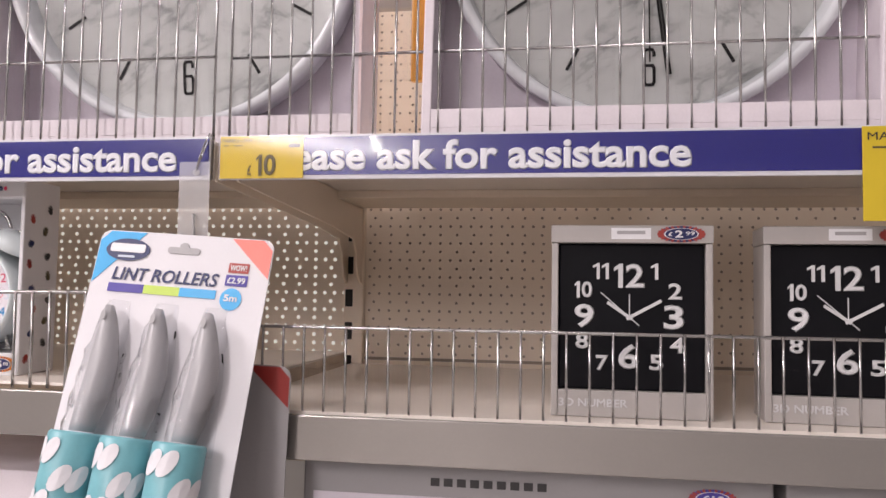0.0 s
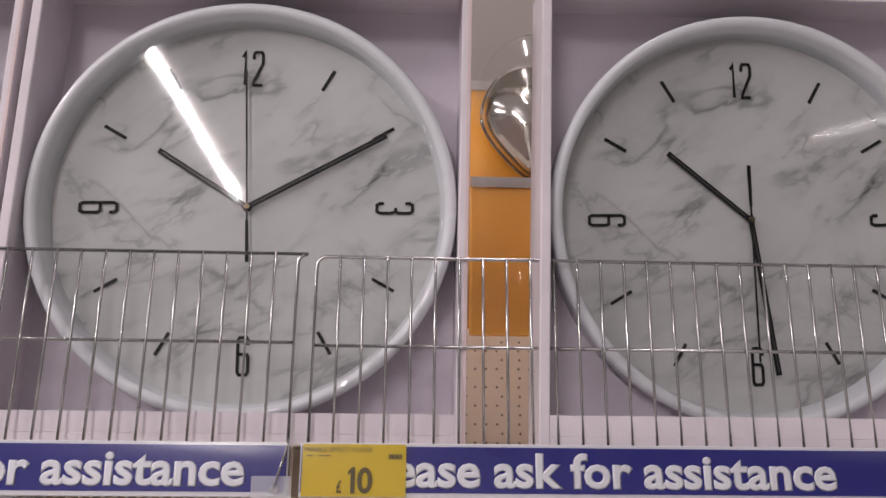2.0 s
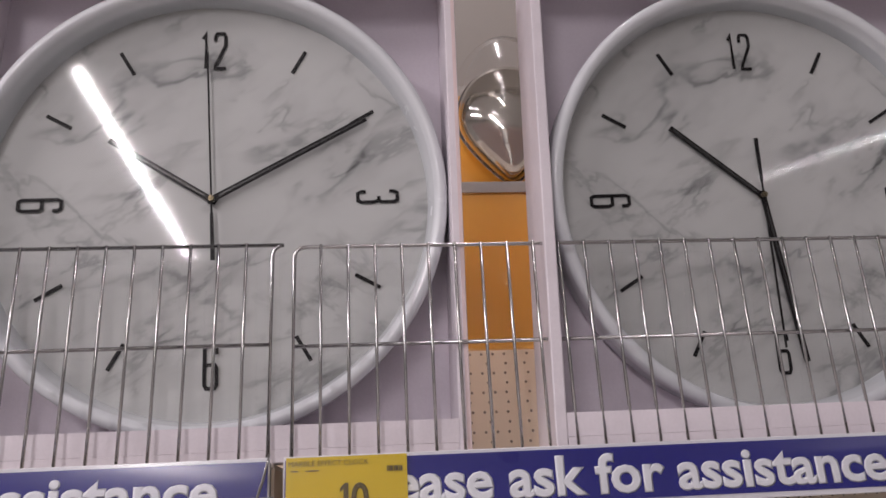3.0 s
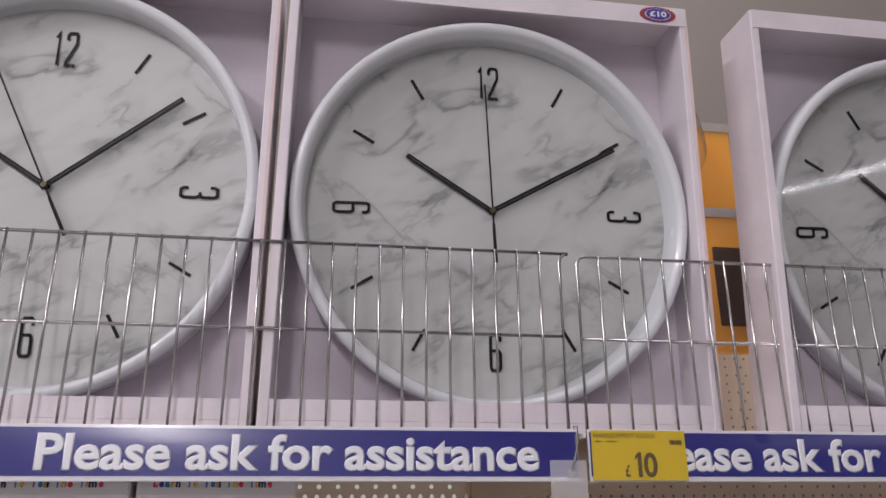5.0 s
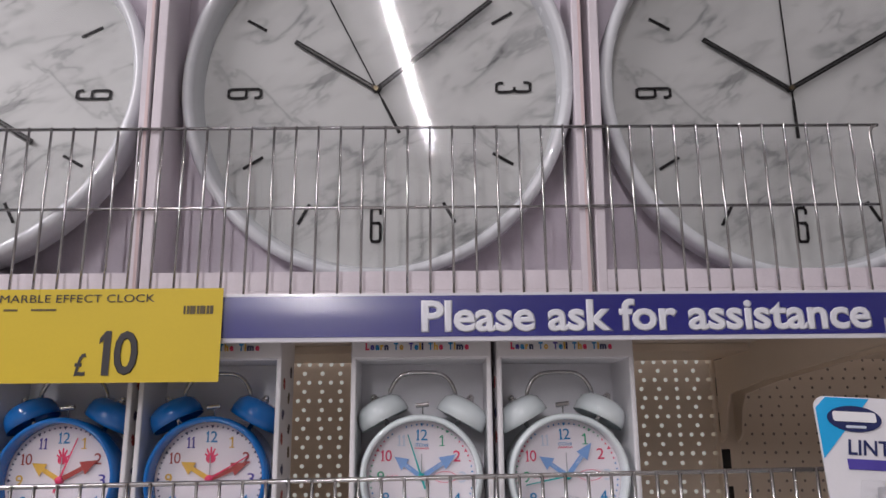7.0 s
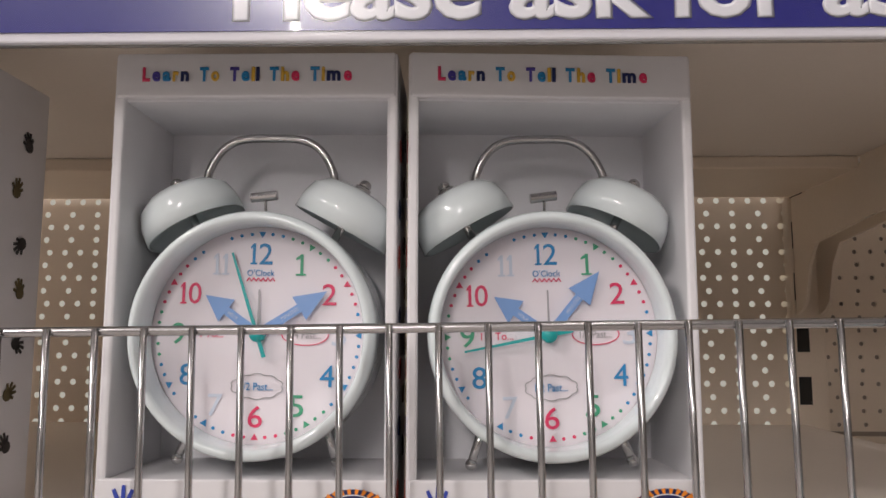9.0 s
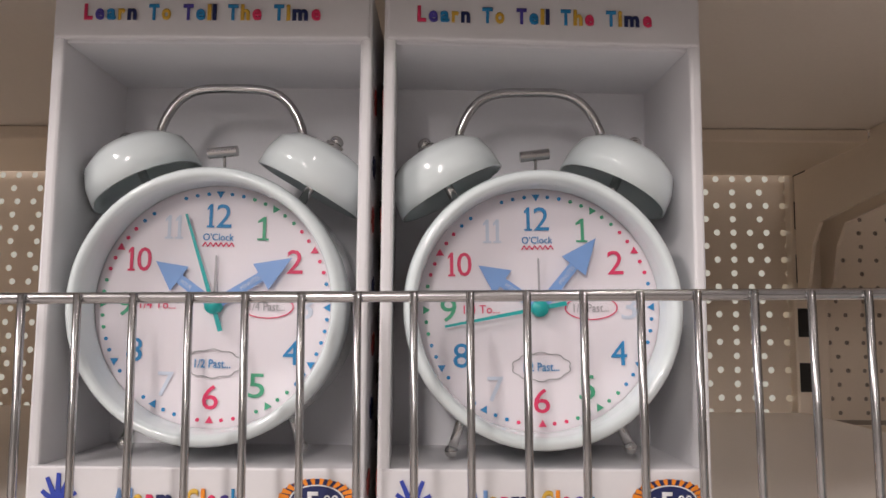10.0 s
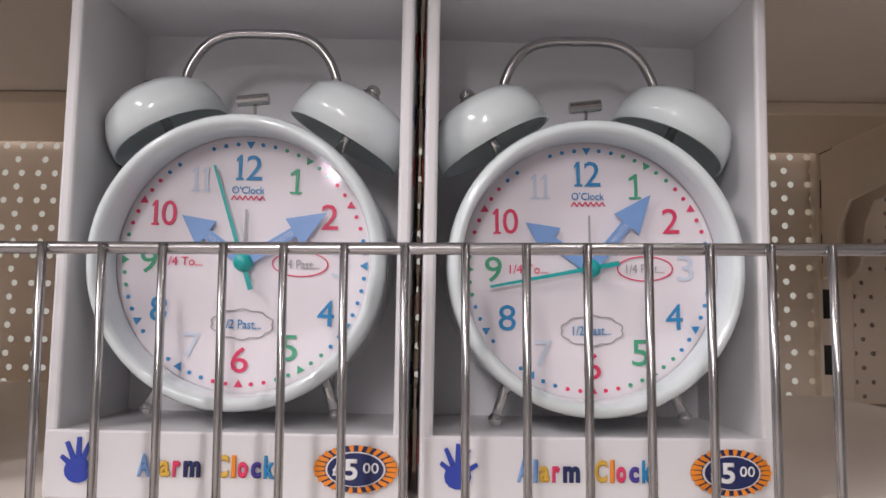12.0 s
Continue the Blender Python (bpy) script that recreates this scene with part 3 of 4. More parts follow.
def clock_box(cx, w, skew, label, y=0.0185, lean=2.2):
    """Card box, its sides pushed over to the right by skew for each metre of height."""
    t = thing("clock_box", label, "box", (cx, y, UP + 0.0006), (lean, 0, 0), "boxed wall clocks")
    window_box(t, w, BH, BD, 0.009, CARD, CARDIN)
    part("front_lip", box(-w / 2 + 0.009, w / 2 - 0.009, 0.0004, 0.003, 0.009, 0.0255), CARD, t)
    part("top_flap", box(-w / 2 + 0.002, w / 2 - 0.002, -0.0012, 0.0012, BH - 0.021, BH - 0.0005), CARD, t)
    part("cut_edge", box(w / 2 - 0.0034, w / 2 - 0.0006, -0.0007, -0.0001, 0.002, BH - 0.022), CARDEDGE, t, "pinkish raw card edge")
    badge(t, w / 2 - 0.032, BH - 0.0105, 0.019, 0.0088, -0.0018, "£10", core=P_PURPLE, ray=P_DARKRED)
    for ob in t.children_recursive:
        for v in ob.data.vertices:
            v.co.x += skew * v.co.z
    return t


def wall_clock(at, turn, hour, minute, second, label):
    """Round clock; the middle of its dial stands at the given place."""
    t = thing("wall_clock", label, "wall clock", group="marble effect wall clocks")
    t.matrix_basis = pose(*at, *turn) @ pose(0, -0.0235, 0)
    R = 0.1868
    prof = [(R - 0.0145, 0.026), (R - 0.0125, 0.012)] + [(R - 0.0055 + 0.0055 * math.cos(a), 0.0055 - 0.0055 * math.sin(a)) for a in [math.pi * (1 - k / 10) for k in range(11)]] + [(R - 0.001, 0.031), (R - 0.006, 0.0355), (R - 0.0145, 0.034)]
    part("rim", lathe(prof, 96, close=True), RIM, t, "glossy white plastic rim", True)
    part("dial", lathe([(R - 0.0138, 0.0245), (0.0, 0.0245)], 72), MARBLE, t, "grey-veined white marble print dial")
    g = part("glass", front(lathe([(R - 0.0124, 0.0125), (0.0, 0.0125)], 72)), GLASS, t, "flat clear glass")
    g.visible_shadow = False
    yy = 0.0235
    for k in range(12):
        if k % 3:
            a = radians(90 - 30 * k)
            c, s = math.cos(a), math.sin(a)
            part("hour_mark", bar(0.1285 * c, 0.1285 * s, 0.151 * c, 0.151 * s, 0.0030, 0.0030, yy), BLACKP, t)
    part("numeral", slim("12", 0.0, 0.1320, 0.0215, 0.0350, yy), BLACKP, t)
    part("numeral", slim("3", 0.1315, 0, 0.0118, 0.0350, yy, -90), BLACKP, t)
    part("numeral", slim("6", 0.0, -0.1320, 0.0118, 0.0350, yy), BLACKP, t)
    part("numeral", slim("9", -0.1315, 0, 0.0118, 0.0350, yy, 90), BLACKP, t)
    for nm, ang, ln, tail, w, yk in (("hour_pointer", hour, 0.096, 0.004, 0.0048, 0.0205), ("minute_pointer", minute, 0.141, 0.004, 0.0050, 0.019), ("second_pointer", second, 0.128, 0.05, 0.0015, 0.0175)):
        a = radians(90 - ang)
        c, s = math.cos(a), math.sin(a)
        bm = bar(-tail * c, -tail * s, ln * c, ln * s, w, w, yk, 0.0008)
        if nm == "second_pointer":
            bar(-tail * c, -tail * s, -0.012 * c, -0.012 * s, 0.0034, 0.0026, yk - 0.0001, 0.0008, bm)
        po = part(nm, bm, BLACKP, t)
        # Lighter bar along the pointer paints in the highlight it catches.
        if nm != "second_pointer":
            part("highlight_bar", bar(0.006 * c, 0.006 * s, (ln - 0.003) * c, (ln - 0.003) * s, 0.0010, 0.0008, yk - 0.0005, 0.0004), POINTER_GLINT, po)
    part("pin", lathe([(0, 0.0155), (0.0024, 0.0155), (0.0024, 0.023)], 16), PIN, t)
    return t


for cx, w, by, skew, at, turn, hr, mi, se, what in (
        (-0.868, BW, 0.0185, 0.0, (-0.870, 0.046, 1.9065), (4.5, 180, 0), 302, 52, 333, "standing upside down"),
        (-0.4710, BW, 0.0185, 0.004, (-0.4657, 0.0490, 1.9105), (6.2, 0.95, -4.4), 302, 52, 333, "set to eight past ten"),
        (-0.0715, BW, 0.0170, 0.012, (-0.0683, 0.0424, 1.9054), (4.9, -1.2, 0.6), 303, 61.5, 358, "set to ten past ten"),
        (0.3815, BW, 0.0075, 0.025, (0.3865, 0.0382, 1.9020), (7.2, -1.45, 0.8), 310, 173, 180, "set to half past ten")):
    clock_box(cx, w, skew, "open lilac-white card display box on the upper shelf", by)
    wall_clock(at, turn, hr, mi, se, "round white clock with marble dial, " + what)


# ---- orange packs in the gap ----
def orange_pack(at, w, h, label):
    t = thing("orange_pack", label, "pack", at, (0, 0, 0), "orange packs")
    part("card", box(-w / 2, w / 2, 0, 0.012, 0, h, 0.003), ORANGE, t)
    bm = bmesh.new()
    bmesh.ops.create_grid(bm, x_segments=22, y_segments=34, size=0.5)
    for v in bm.verts:
        x, z = v.co.x * (w + 0.05) - 0.02, (v.co.y + 0.5) * h * 1.04 - 0.002
        v.co = (x, -0.008 - 0.006 * noise.noise(Vector((x * 40, z * 22, at[2]))) + 0.003 * noise.noise(Vector((x * 110, z * 60, 3))), z)
    part("fold", box(-w / 2 + 0.001, w / 2 - 0.001, -0.003, -0.0015, h - 0.002, h + 0.012, 0.0005), FOLD, t, "pale folded plastic header")
    f = part("film", front(bm), FILM, t, "crinkled clear film", True)
    f.visible_shadow = False
    return t


low_pack = orange_pack((0.250, 0.300, 1.8310), 0.200, 0.190, "orange card pack in crinkled clear film")
orange_pack((0.235, 0.340, 1.8450), 0.260, 0.330, "tall orange card pack in clear film")
hook = thing("display_hook", "steel hook carrying orange packs from the back panel", "hook")
part("prong", rod([(0.23, BACK, 2.135), (0.23, 0.335, 2.135), (0.23, 0.332, 2.145)], 0.0025), STEEL, hook, smooth=True)
part("prong", rod([(0.25, BACK, 2.026), (0.25, 0.306, 2.026)], 0.002), STEEL, hook, smooth=True)
balloon = thing("silver_dome", "shiny silver drop-shaped dome under a clear cover", "ornament", (0.231, 0.312, 2.118))
bm = lathe([(0.0, -1.0), (0.30, -0.955), (0.56, -0.83), (0.77, -0.64), (0.92, -0.38), (0.985, -0.15), (1.0, 0.0), (0.98, 0.10), (0.9, 0.14), (0.0, 0.16)], 56)
for v in bm.verts:
    x, y, z = v.co
    taper = 1 - 0.55 * max(0.0, -z) ** 1.4
    v.co = (x * 0.064 * taper, y * 0.040 + 0.0008 * noise.noise(Vector((x * 4, z * 4, 1))), z * 0.080)
part("shell", bm, SILVER, balloon, "mirror-bright drop-shaped shell", True)
part("rim", rod([(0.065 * math.cos(a) * (1 - 0.55 * max(0.0, -math.sin(a)) ** 1.4), 0.003, 0.081 * math.sin(a)) for a in [2 * math.pi * k / 48 for k in range(49)]], 0.0016, 8), STEEL, balloon, "thin bright rim", True)
bm = lathe([(0.0, -1.0), (0.30, -0.955), (0.56, -0.83), (0.77, -0.64), (0.92, -0.38), (1.0, 0.0)], 40)
for v in bm.verts:
    x, y, z = v.co
    v.co = (x * 0.074 * (1 - 0.5 * max(0.0, -z) ** 1.4), y * 0.055, z * (0.125 if z > 0 else 0.088))
cover = part("clear_cover", front(bm), FILM, balloon, "clear moulded plastic cover", True)
cover.visible_shadow = False
part("picture", plate(rrect(0.042, 0.098, 0.036, 0.145, 0.002), -0.0016, 0.0012), BROWN, low_pack, "dark brown printed picture")
seal = part("sticker", plate(oval(0.016, 0.052, 0.0150, 0.0155), -0.0030, 0.0012), P_ROYAL, low_pack, "round blue price sticker")
part("price", letters("6", 0.015, 0.053, 0.008, 0.013, -0.0036, 0.04), WHITE, seal)


# ---- twin-bell alarm clocks in their boxes ----
KW, KH, KD = 0.1225, 0.2020, 0.060


def paint_print(name, t, cx, cz, s, y, mat, turn=0.0):
    """A blob with five strokes, as a paint-dab print."""
    bm = plate([(cx + px, cz + pz) for px, pz in oval(0, 0, s * 0.26, s * 0.24, 14)], y, 0.0006)
    for ang, ln in ((-52, 0.42), (-24, 0.58), (0, 0.62), (22, 0.56), (58, 0.44)):
        a = radians(90 - ang + turn)
        bar(cx + s * 0.15 * math.cos(a), cz + s * 0.15 * math.sin(a), cx + s * ln * math.cos(a), cz + s * ln * math.sin(a), s * 0.11, s * 0.08, y + 0.0002, 0.0003, bm)
    return part(name, bm, mat, t)


PAL = [P_RED, P_BLUE, P_PURPLE, P_YEL, P_BLUE, P_RED, P_GREEN]


def multicolour(t, text, x0, x1, zc, h, y, order, faded=False):
    """Each letter a piece of its own, in turning colours."""
    wide = {"m": 1.5, "i": 0.4, "l": 0.4, "T": 1.0, "I": 0.4, " ": 0.75, "r": 0.7, "t": 0.7, "k": 0.95, "A": 1.15, "C": 1.1, "L": 0.85}
    tot = sum(wide.get(c, 0.9) for c in text)
    x = x0
    for k, c in enumerate(text):
        w = wide.get(c, 0.9) * (x1 - x0) / tot
        if c != " ":
            tall = c in "LTlkhtCAi"
            hh = h if tall else h * 0.72
            part("letter", letters(c, x + w * 0.46, zc - h / 2 + hh / 2, w * 0.80, hh, y, 0.07), order[k % len(order)], t)
        x += w


def alarm_box(cx, z, label, y=0.030, yaw=0.0):
    t = thing("alarm_clock_box", label, "box", (cx, y, z + 0.0004), (0, 0, yaw), "alarm clock boxes")
    window_box(t, KW, KH, KD, 0.0045, KCARD, KCARDIN)
    part("base_panel", box(-KW / 2 + 0.001, KW / 2 - 0.001, -0.001, 0.0025, 0.0, 0.0228, 0.0008), KCARD, t)
    part("floor_panel", box(-KW / 2 + 0.0046, KW / 2 - 0.0046, 0.0026, KD - 0.002, 0.0208, 0.0225), KCARD, t)
    part("header", box(-KW / 2 + 0.001, KW / 2 - 0.001, -0.001, 0.0025, KH - 0.0195, KH, 0.0008), KCARD, t)
    part("inner_top", box(-KW / 2 + 0.0046, KW / 2 - 0.0046, 0.0026, KD - 0.002, KH - 0.0205, KH - 0.019), KCARDIN, t)
    multicolour(t, "Learn To Tell The Time", -KW * 0.40, KW * 0.345, KH - 0.0097, 0.0064, -0.0018, [P_RED, P_PURPLE, P_BLUE, P_YEL, P_NAVY, P_RED, P_BLUE, P_YEL])
    multicolour(t, "Alarm Clock", -KW * 0.235, KW * 0.15, 0.0117, 0.0076, -0.0018, [P_SKY, P_SKY, P_YEL, P_RED, P_NAVY, P_YEL, P_YEL, P_ORANGE, P_RED, P_PURPLE, P_BLUE])
    paint_print("paint_mark", t, -KW * 0.395, 0.0096, 0.0175, -0.0018, P_ROYAL)
    badge(t, KW * 0.365, 0.0116, 0.0140, 0.0078, -0.0018, "5", "00", n=26)
    for sx in (-1, 1):
        rnd = random.Random(7)
        for k in range(14):
            bm = bmesh.new()
            s, py, pz = 0.0115, 0.010 + 0.032 * (k % 2) * rnd.uniform(0.75, 1.0) + rnd.uniform(0, 0.010), 0.018 + k * 0.0118
            a0 = rnd.uniform(0, 6.3)
            X = sx * (KW / 2 + 0.0003)
            b2 = [bm.verts.new((X, py + s * 0.28 * math.cos(i), pz + s * 0.26 * math.sin(i))) for i in [j * math.pi / 5 for j in range(10)]]
            bm.faces.new(b2)
            for da, ln in ((-0.9, 0.45), (-0.4, 0.6), (0, 0.64), (0.4, 0.58), (1.0, 0.46)):
                a = a0 + da
                n = (-math.sin(a) * s * 0.06, math.cos(a) * s * 0.06)
                p0, p1 = (py + 0.2 * s * math.cos(a), pz + 0.2 * s * math.sin(a)), (py + ln * s * math.cos(a), pz + ln * s * math.sin(a))
                bm.faces.new([bm.verts.new((X, u, v)) for u, v in ((p0[0] + n[0], p0[1] + n[1]), (p1[0] + n[0], p1[1] + n[1]), (p1[0] - n[0], p1[1] - n[1]), (p0[0] - n[0], p0[1] - n[1]))])
            r = bmesh.ops.extrude_face_region(bm, geom=bm.faces[:])
            bmesh.ops.translate(bm, vec=(sx * 0.0003, 0, 0), verts=[v for v in r["geom"] if isinstance(v, bmesh.types.BMVert)])
            part("paint_mark", bm, [P_DARKRED, INK, P_NAVY, INKSOFT][k % 4], t)
    return t


def alarm_clock(cx, z, paint, label, hour, minute, second, blue=False, y=0.0345, turn=(0, 0, 0)):
    """Twin-bell clock; its middle stands at (cx, z), the front of the case at y."""
    t = thing("alarm_clock", label, "alarm clock", (cx, y, z), turn, "twin-bell alarm clocks")
    R = 0.0529
    prof = [(R - 0.0056, 0.0105), (R - 0.0052, -0.0026), (R - 0.0044, -0.0045), (R - 0.0030, -0.0050), (R - 0.0013, -0.0038), (R - 0.0002, -0.0010), (R, 0.0030), (R, 0.036), (R - 0.003, 0.041), (0, 0.043), (0, 0.012), (R - 0.0056, 0.0118)]
    part("case", lathe(prof, 72, close=False), paint, t, "glossy enamelled round case", True)
    part("dial", lathe([(R - 0.0055, 0.0112), (0, 0.0112)], 64), FACE, t, "printed white teaching dial")
    g = part("glass", front(lathe([(R - 0.0053, 0.0016), (0, 0.0016)], 64)), GLASS, t, "flat clear glass")
    g.visible_shadow = False
    yy = 0.0107
    for h in range(1, 13):
        a = radians(90 - 30 * h)
        mat = [P_BLUE, P_GREEN, P_RED, P_PALE][h % 4] if not blue else [P_BLUE, P_YEL, P_DARKRED, P_PURPLE][h % 4]
        rn = 0.0354
        s = str(h)
        part("numeral", number(s, rn * math.cos(a), rn * math.sin(a), {1: 0.0045, 10: 0.0093, 11: 0.0072, 12: 0.0098}.get(h, 0.0063), 0.0094, yy, 0.006, foot=True), mat, t)
    for k in range(60):
        a = radians(90 - 6 * k)
        rm = 0.0443
        mat = [P_BLUE, P_GREEN, P_RED, P_BLUE][((k + 2) // 5) % 4] if not blue else P_NAVY
        if k in (55, 56, 37, 38) and not blue:
            continue
        if k % 5 == 0:
            pts = [(rm * math.cos(a) + 0.0018 * math.cos(a + math.pi + d), rm * math.sin(a) + 0.0018 * math.sin(a + math.pi + d)) for d in (0, 2.1, 4.2)]
            part("minute_mark", plate(pts, yy, 0.0004), mat, t)
        else:
            part("minute_mark", plate(oval(rm * math.cos(a), rm * math.sin(a), 0.00075, 0.00075, 10), yy, 0.0004), mat, t)
    if not blue:
        part("words", letters("O'Clock", 0, 0.0270, 0.0122, 0.0029, yy, 0.008), P_BLUE, t)
        zig = [(-0.0062 + 0.0125 * k / 12, 0.0240 + (0.0008 if k % 2 else -0.0008)) for k in range(13)]
        bm = bmesh.new()
        for (ax, az), (bx, bz) in zip(zig, zig[1:]):
            bar(ax, az, bx, bz, 0.0004, 0.0004, yy, 0.0004, bm)
        part("zigzag", bm, P_RED, t)
        for wd, px, pz, mat, shape in (("1/2 Past...", 0.0002, -0.0225, P_GREY, 0.0014), ("1/4 Past...", 0.0205, 0.0, P_RED, 0.0), ("1/4 To...", -0.0225, 0.0, P_RED, None)):
            part("words", letters(wd, px, pz, 0.0140, 0.0033, yy, 0.006), P_BLUE if shape else P_RED if shape is None else P_GREY, t)
            if shape is not None:
                bm = bmesh.new()
                ring = [(px + ((0.0108 if shape else 0.0102) + shape * 0.6 * abs(math.sin(5 * q))) * math.cos(q), pz + ((0.0048 if shape else 0.0045) + shape * 0.6 * abs(math.sin(5 * q))) * math.sin(q)) for q in [2 * math.pi * k / 48 for k in range(49)]]
                for (ax, az), (bx, bz) in zip(ring, ring[1:]):
                    bar(ax, az, bx, bz, 0.0004, 0.0004, yy, 0.0004, bm)
                part("outline", bm, mat, t)
    else:
        paint_print("paint_mark", t, 0, 0.017, 0.016, yy, P_RED)
    pk = (P_SKY, P_SKY) if not blue else (P_DARKRED, P_YEL)
    for nm, ang, ln, mat, yk in (("hour_pointer", hour, 0.0290, pk[1], 0.0094), ("minute_pointer", minute, 0.0355, pk[0], 0.0086)):
        a = radians(90 - ang)
        c, s = math.cos(a), math.sin(a)
        bm = bar(0, 0, ln * 0.66 * c, ln * 0.66 * s, 0.0042, 0.0038, yk, 0.0005)
        q = ln * 0.60
        n = (-s, c)
        plate([(q * c + n[0] * 0.0059, q * s + n[1] * 0.0059), (ln * c, ln * s), (q * c - n[0] * 0.0059, q * s - n[1] * 0.0059)], yk - 0.0001, 0.0005, bm)
        p = part(nm, bm, mat, t)
        if not blue:
            word = "MINUTES" if nm == "minute_pointer" else "HOUR"
            turn = math.degrees(a) if ang < 180 else math.degrees(a) - 180
            part("word", letters(word, ln * 0.47 * c, ln * 0.47 * s, 0.0085 if ang < 180 else 0.005, 0.0017, yk - 0.0006, 0.0, turn), P_PALE, p)
    a = radians(90 - second)
    c, s = math.cos(a), math.sin(a)
    bm = bar(-0.0105 * c, -0.0105 * s, 0.0375 * c, 0.0375 * s, 0.0018, 0.0009, 0.0078, 0.0005)
    part("second_pointer", bm, P_TEAL if not blue else P_RED, t, "thin teal pointer")
    part("alarm_pointer", bar(0, 0, 0, 0.0195, 0.0009, 0.0007, 0.0092, 0.0004), P_GREY, t)
    part("hub", lathe([(0, 0.0068), (0.0030, 0.0068), (0.0034, 0.008), (0.0034, 0.011)], 20), P_TEAL if not blue else P_RED, t, smooth=True)
    # two bells on posts, the bail over them and the hammer between
    for sx in (-1, 1):
        ang = sx * 28
        q = pose(sx * 0.0328, 0.021, 0.0478, 0, ang, 0) @ Matrix.Diagonal((1.22, 1.22, 1.00, 1.0))
        prof = [(0.0, 0.0205), (0.0075, 0.0201), (0.0135, 0.0180), (0.0173, 0.0138), (0.0188, 0.0075), (0.0190, 0.0), (0.0182, 0.0), (0.0178, 0.0070), (0.0155, 0.0120), (0.0110, 0.0163), (0.0, 0.0193)]
        bell = lathe(prof, 40)
        bmesh.ops.transform(bell, matrix=q @ pose(0, 0, 0, 90, 0, 0), verts=bell.verts)
        bo = part("bell", bell, paint, t, "glossy enamelled bell", True)
        post = rod([(0, 0, -0.010), (0, 0, 0.019)], 0.0016, 10)
        bmesh.ops.transform(post, matrix=q, verts=post.verts)
        part("post", post, STEEL, bo, smooth=True)
        nut = bmesh.new()
        bmesh.ops.create_uvsphere(nut, u_segments=14, v_segments=8, radius=0.0024)
        bmesh.ops.translate(nut, vec=(0, 0, 0.0235), verts=nut.verts)
        join(nut, rod([(0, 0, 0.0195), (0, 0, 0.0222)], 0.0031, 12))
        bmesh.ops.transform(nut, matrix=q, verts=nut.verts)
        part("cap_nut", nut, STEEL, bo, smooth=True)
        leg = rod([(sx * 0.0290, 0.020, -0.040), (sx * 0.0305, 0.019, -0.0425), (sx * 0.0345, 0.0165, -0.053)], 0.0019, 10)
        foot = bmesh.new()
        bmesh.ops.create_uvsphere(foot, u_segments=12, v_segments=8, radius=0.0026)
        bmesh.ops.translate(foot, vec=(sx * 0.0350, 0.0165, -0.0544), verts=foot.verts)
        lo = part("leg", leg, STEEL, t, smooth=True)
        part("foot", foot, STEEL, lo, smooth=True)
    bail = []
    for k in range(25):
        u = -1 + 2 * k / 24
        e = abs(u)
        bail.append((0.0305 * (1 if u > 0 else -1) * min(1, e ** 0.8 * 1.02) if e > 0 else 0, 0.021, 0.0655 + 0.0250 * (1 - e ** 3.2) ** 0.75))
    part("bail", rod(bail, 0.0019, 10), CHROME, t, "bent steel wire carrying loop", True)
    ham = rod([(-0.0058, 0.011, 0.0605), (0.0058, 0.011, 0.0618)], 0.0022, 12)
    join(ham, rod([(0.0005, 0.0145, 0.044), (0.0005, 0.0115, 0.060)], 0.0006, 6))
    part("hammer", ham, CHROME, t, "small steel hammer")
    return t


ZA = 1.5498
alarm_box(-0.4233, LOWL, "white teaching alarm clock box with coloured letters", 0.0360, 0.2)
alarm_box(-0.2963, LOWL, "white teaching alarm clock box with coloured letters", 0.0395, 3.4)
alarm_clock(-0.4237, ZA, MINT, "pale mint twin-bell alarm clock in a white box", 305.5, 57.5, 341, y=0.0427, turn=(-0.3, 0.7, -0.2))
alarm_clock(-0.2965, ZA, MINT, "pale mint twin-bell alarm clock in a white box", 306, 40, 260, y=0.0435, turn=(-1.3, -1.3, 2.5))
alarm_box(-0.6060, LOWL, "white alarm clock box with coloured print marks", 0.034)
alarm_box(-0.7340, LOWL, "white alarm clock box with coloured print marks", 0.034)
alarm_clock(-0.6060, ZA, BLUEENAMEL, "glossy blue twin-bell alarm clock in a box", 300, 68, 60, True, 0.0390)
alarm_clock(-0.7340, ZA, BLUEENAMEL, "glossy blue twin-bell alarm clock in a box", 300, 62, 20, True, 0.0390)


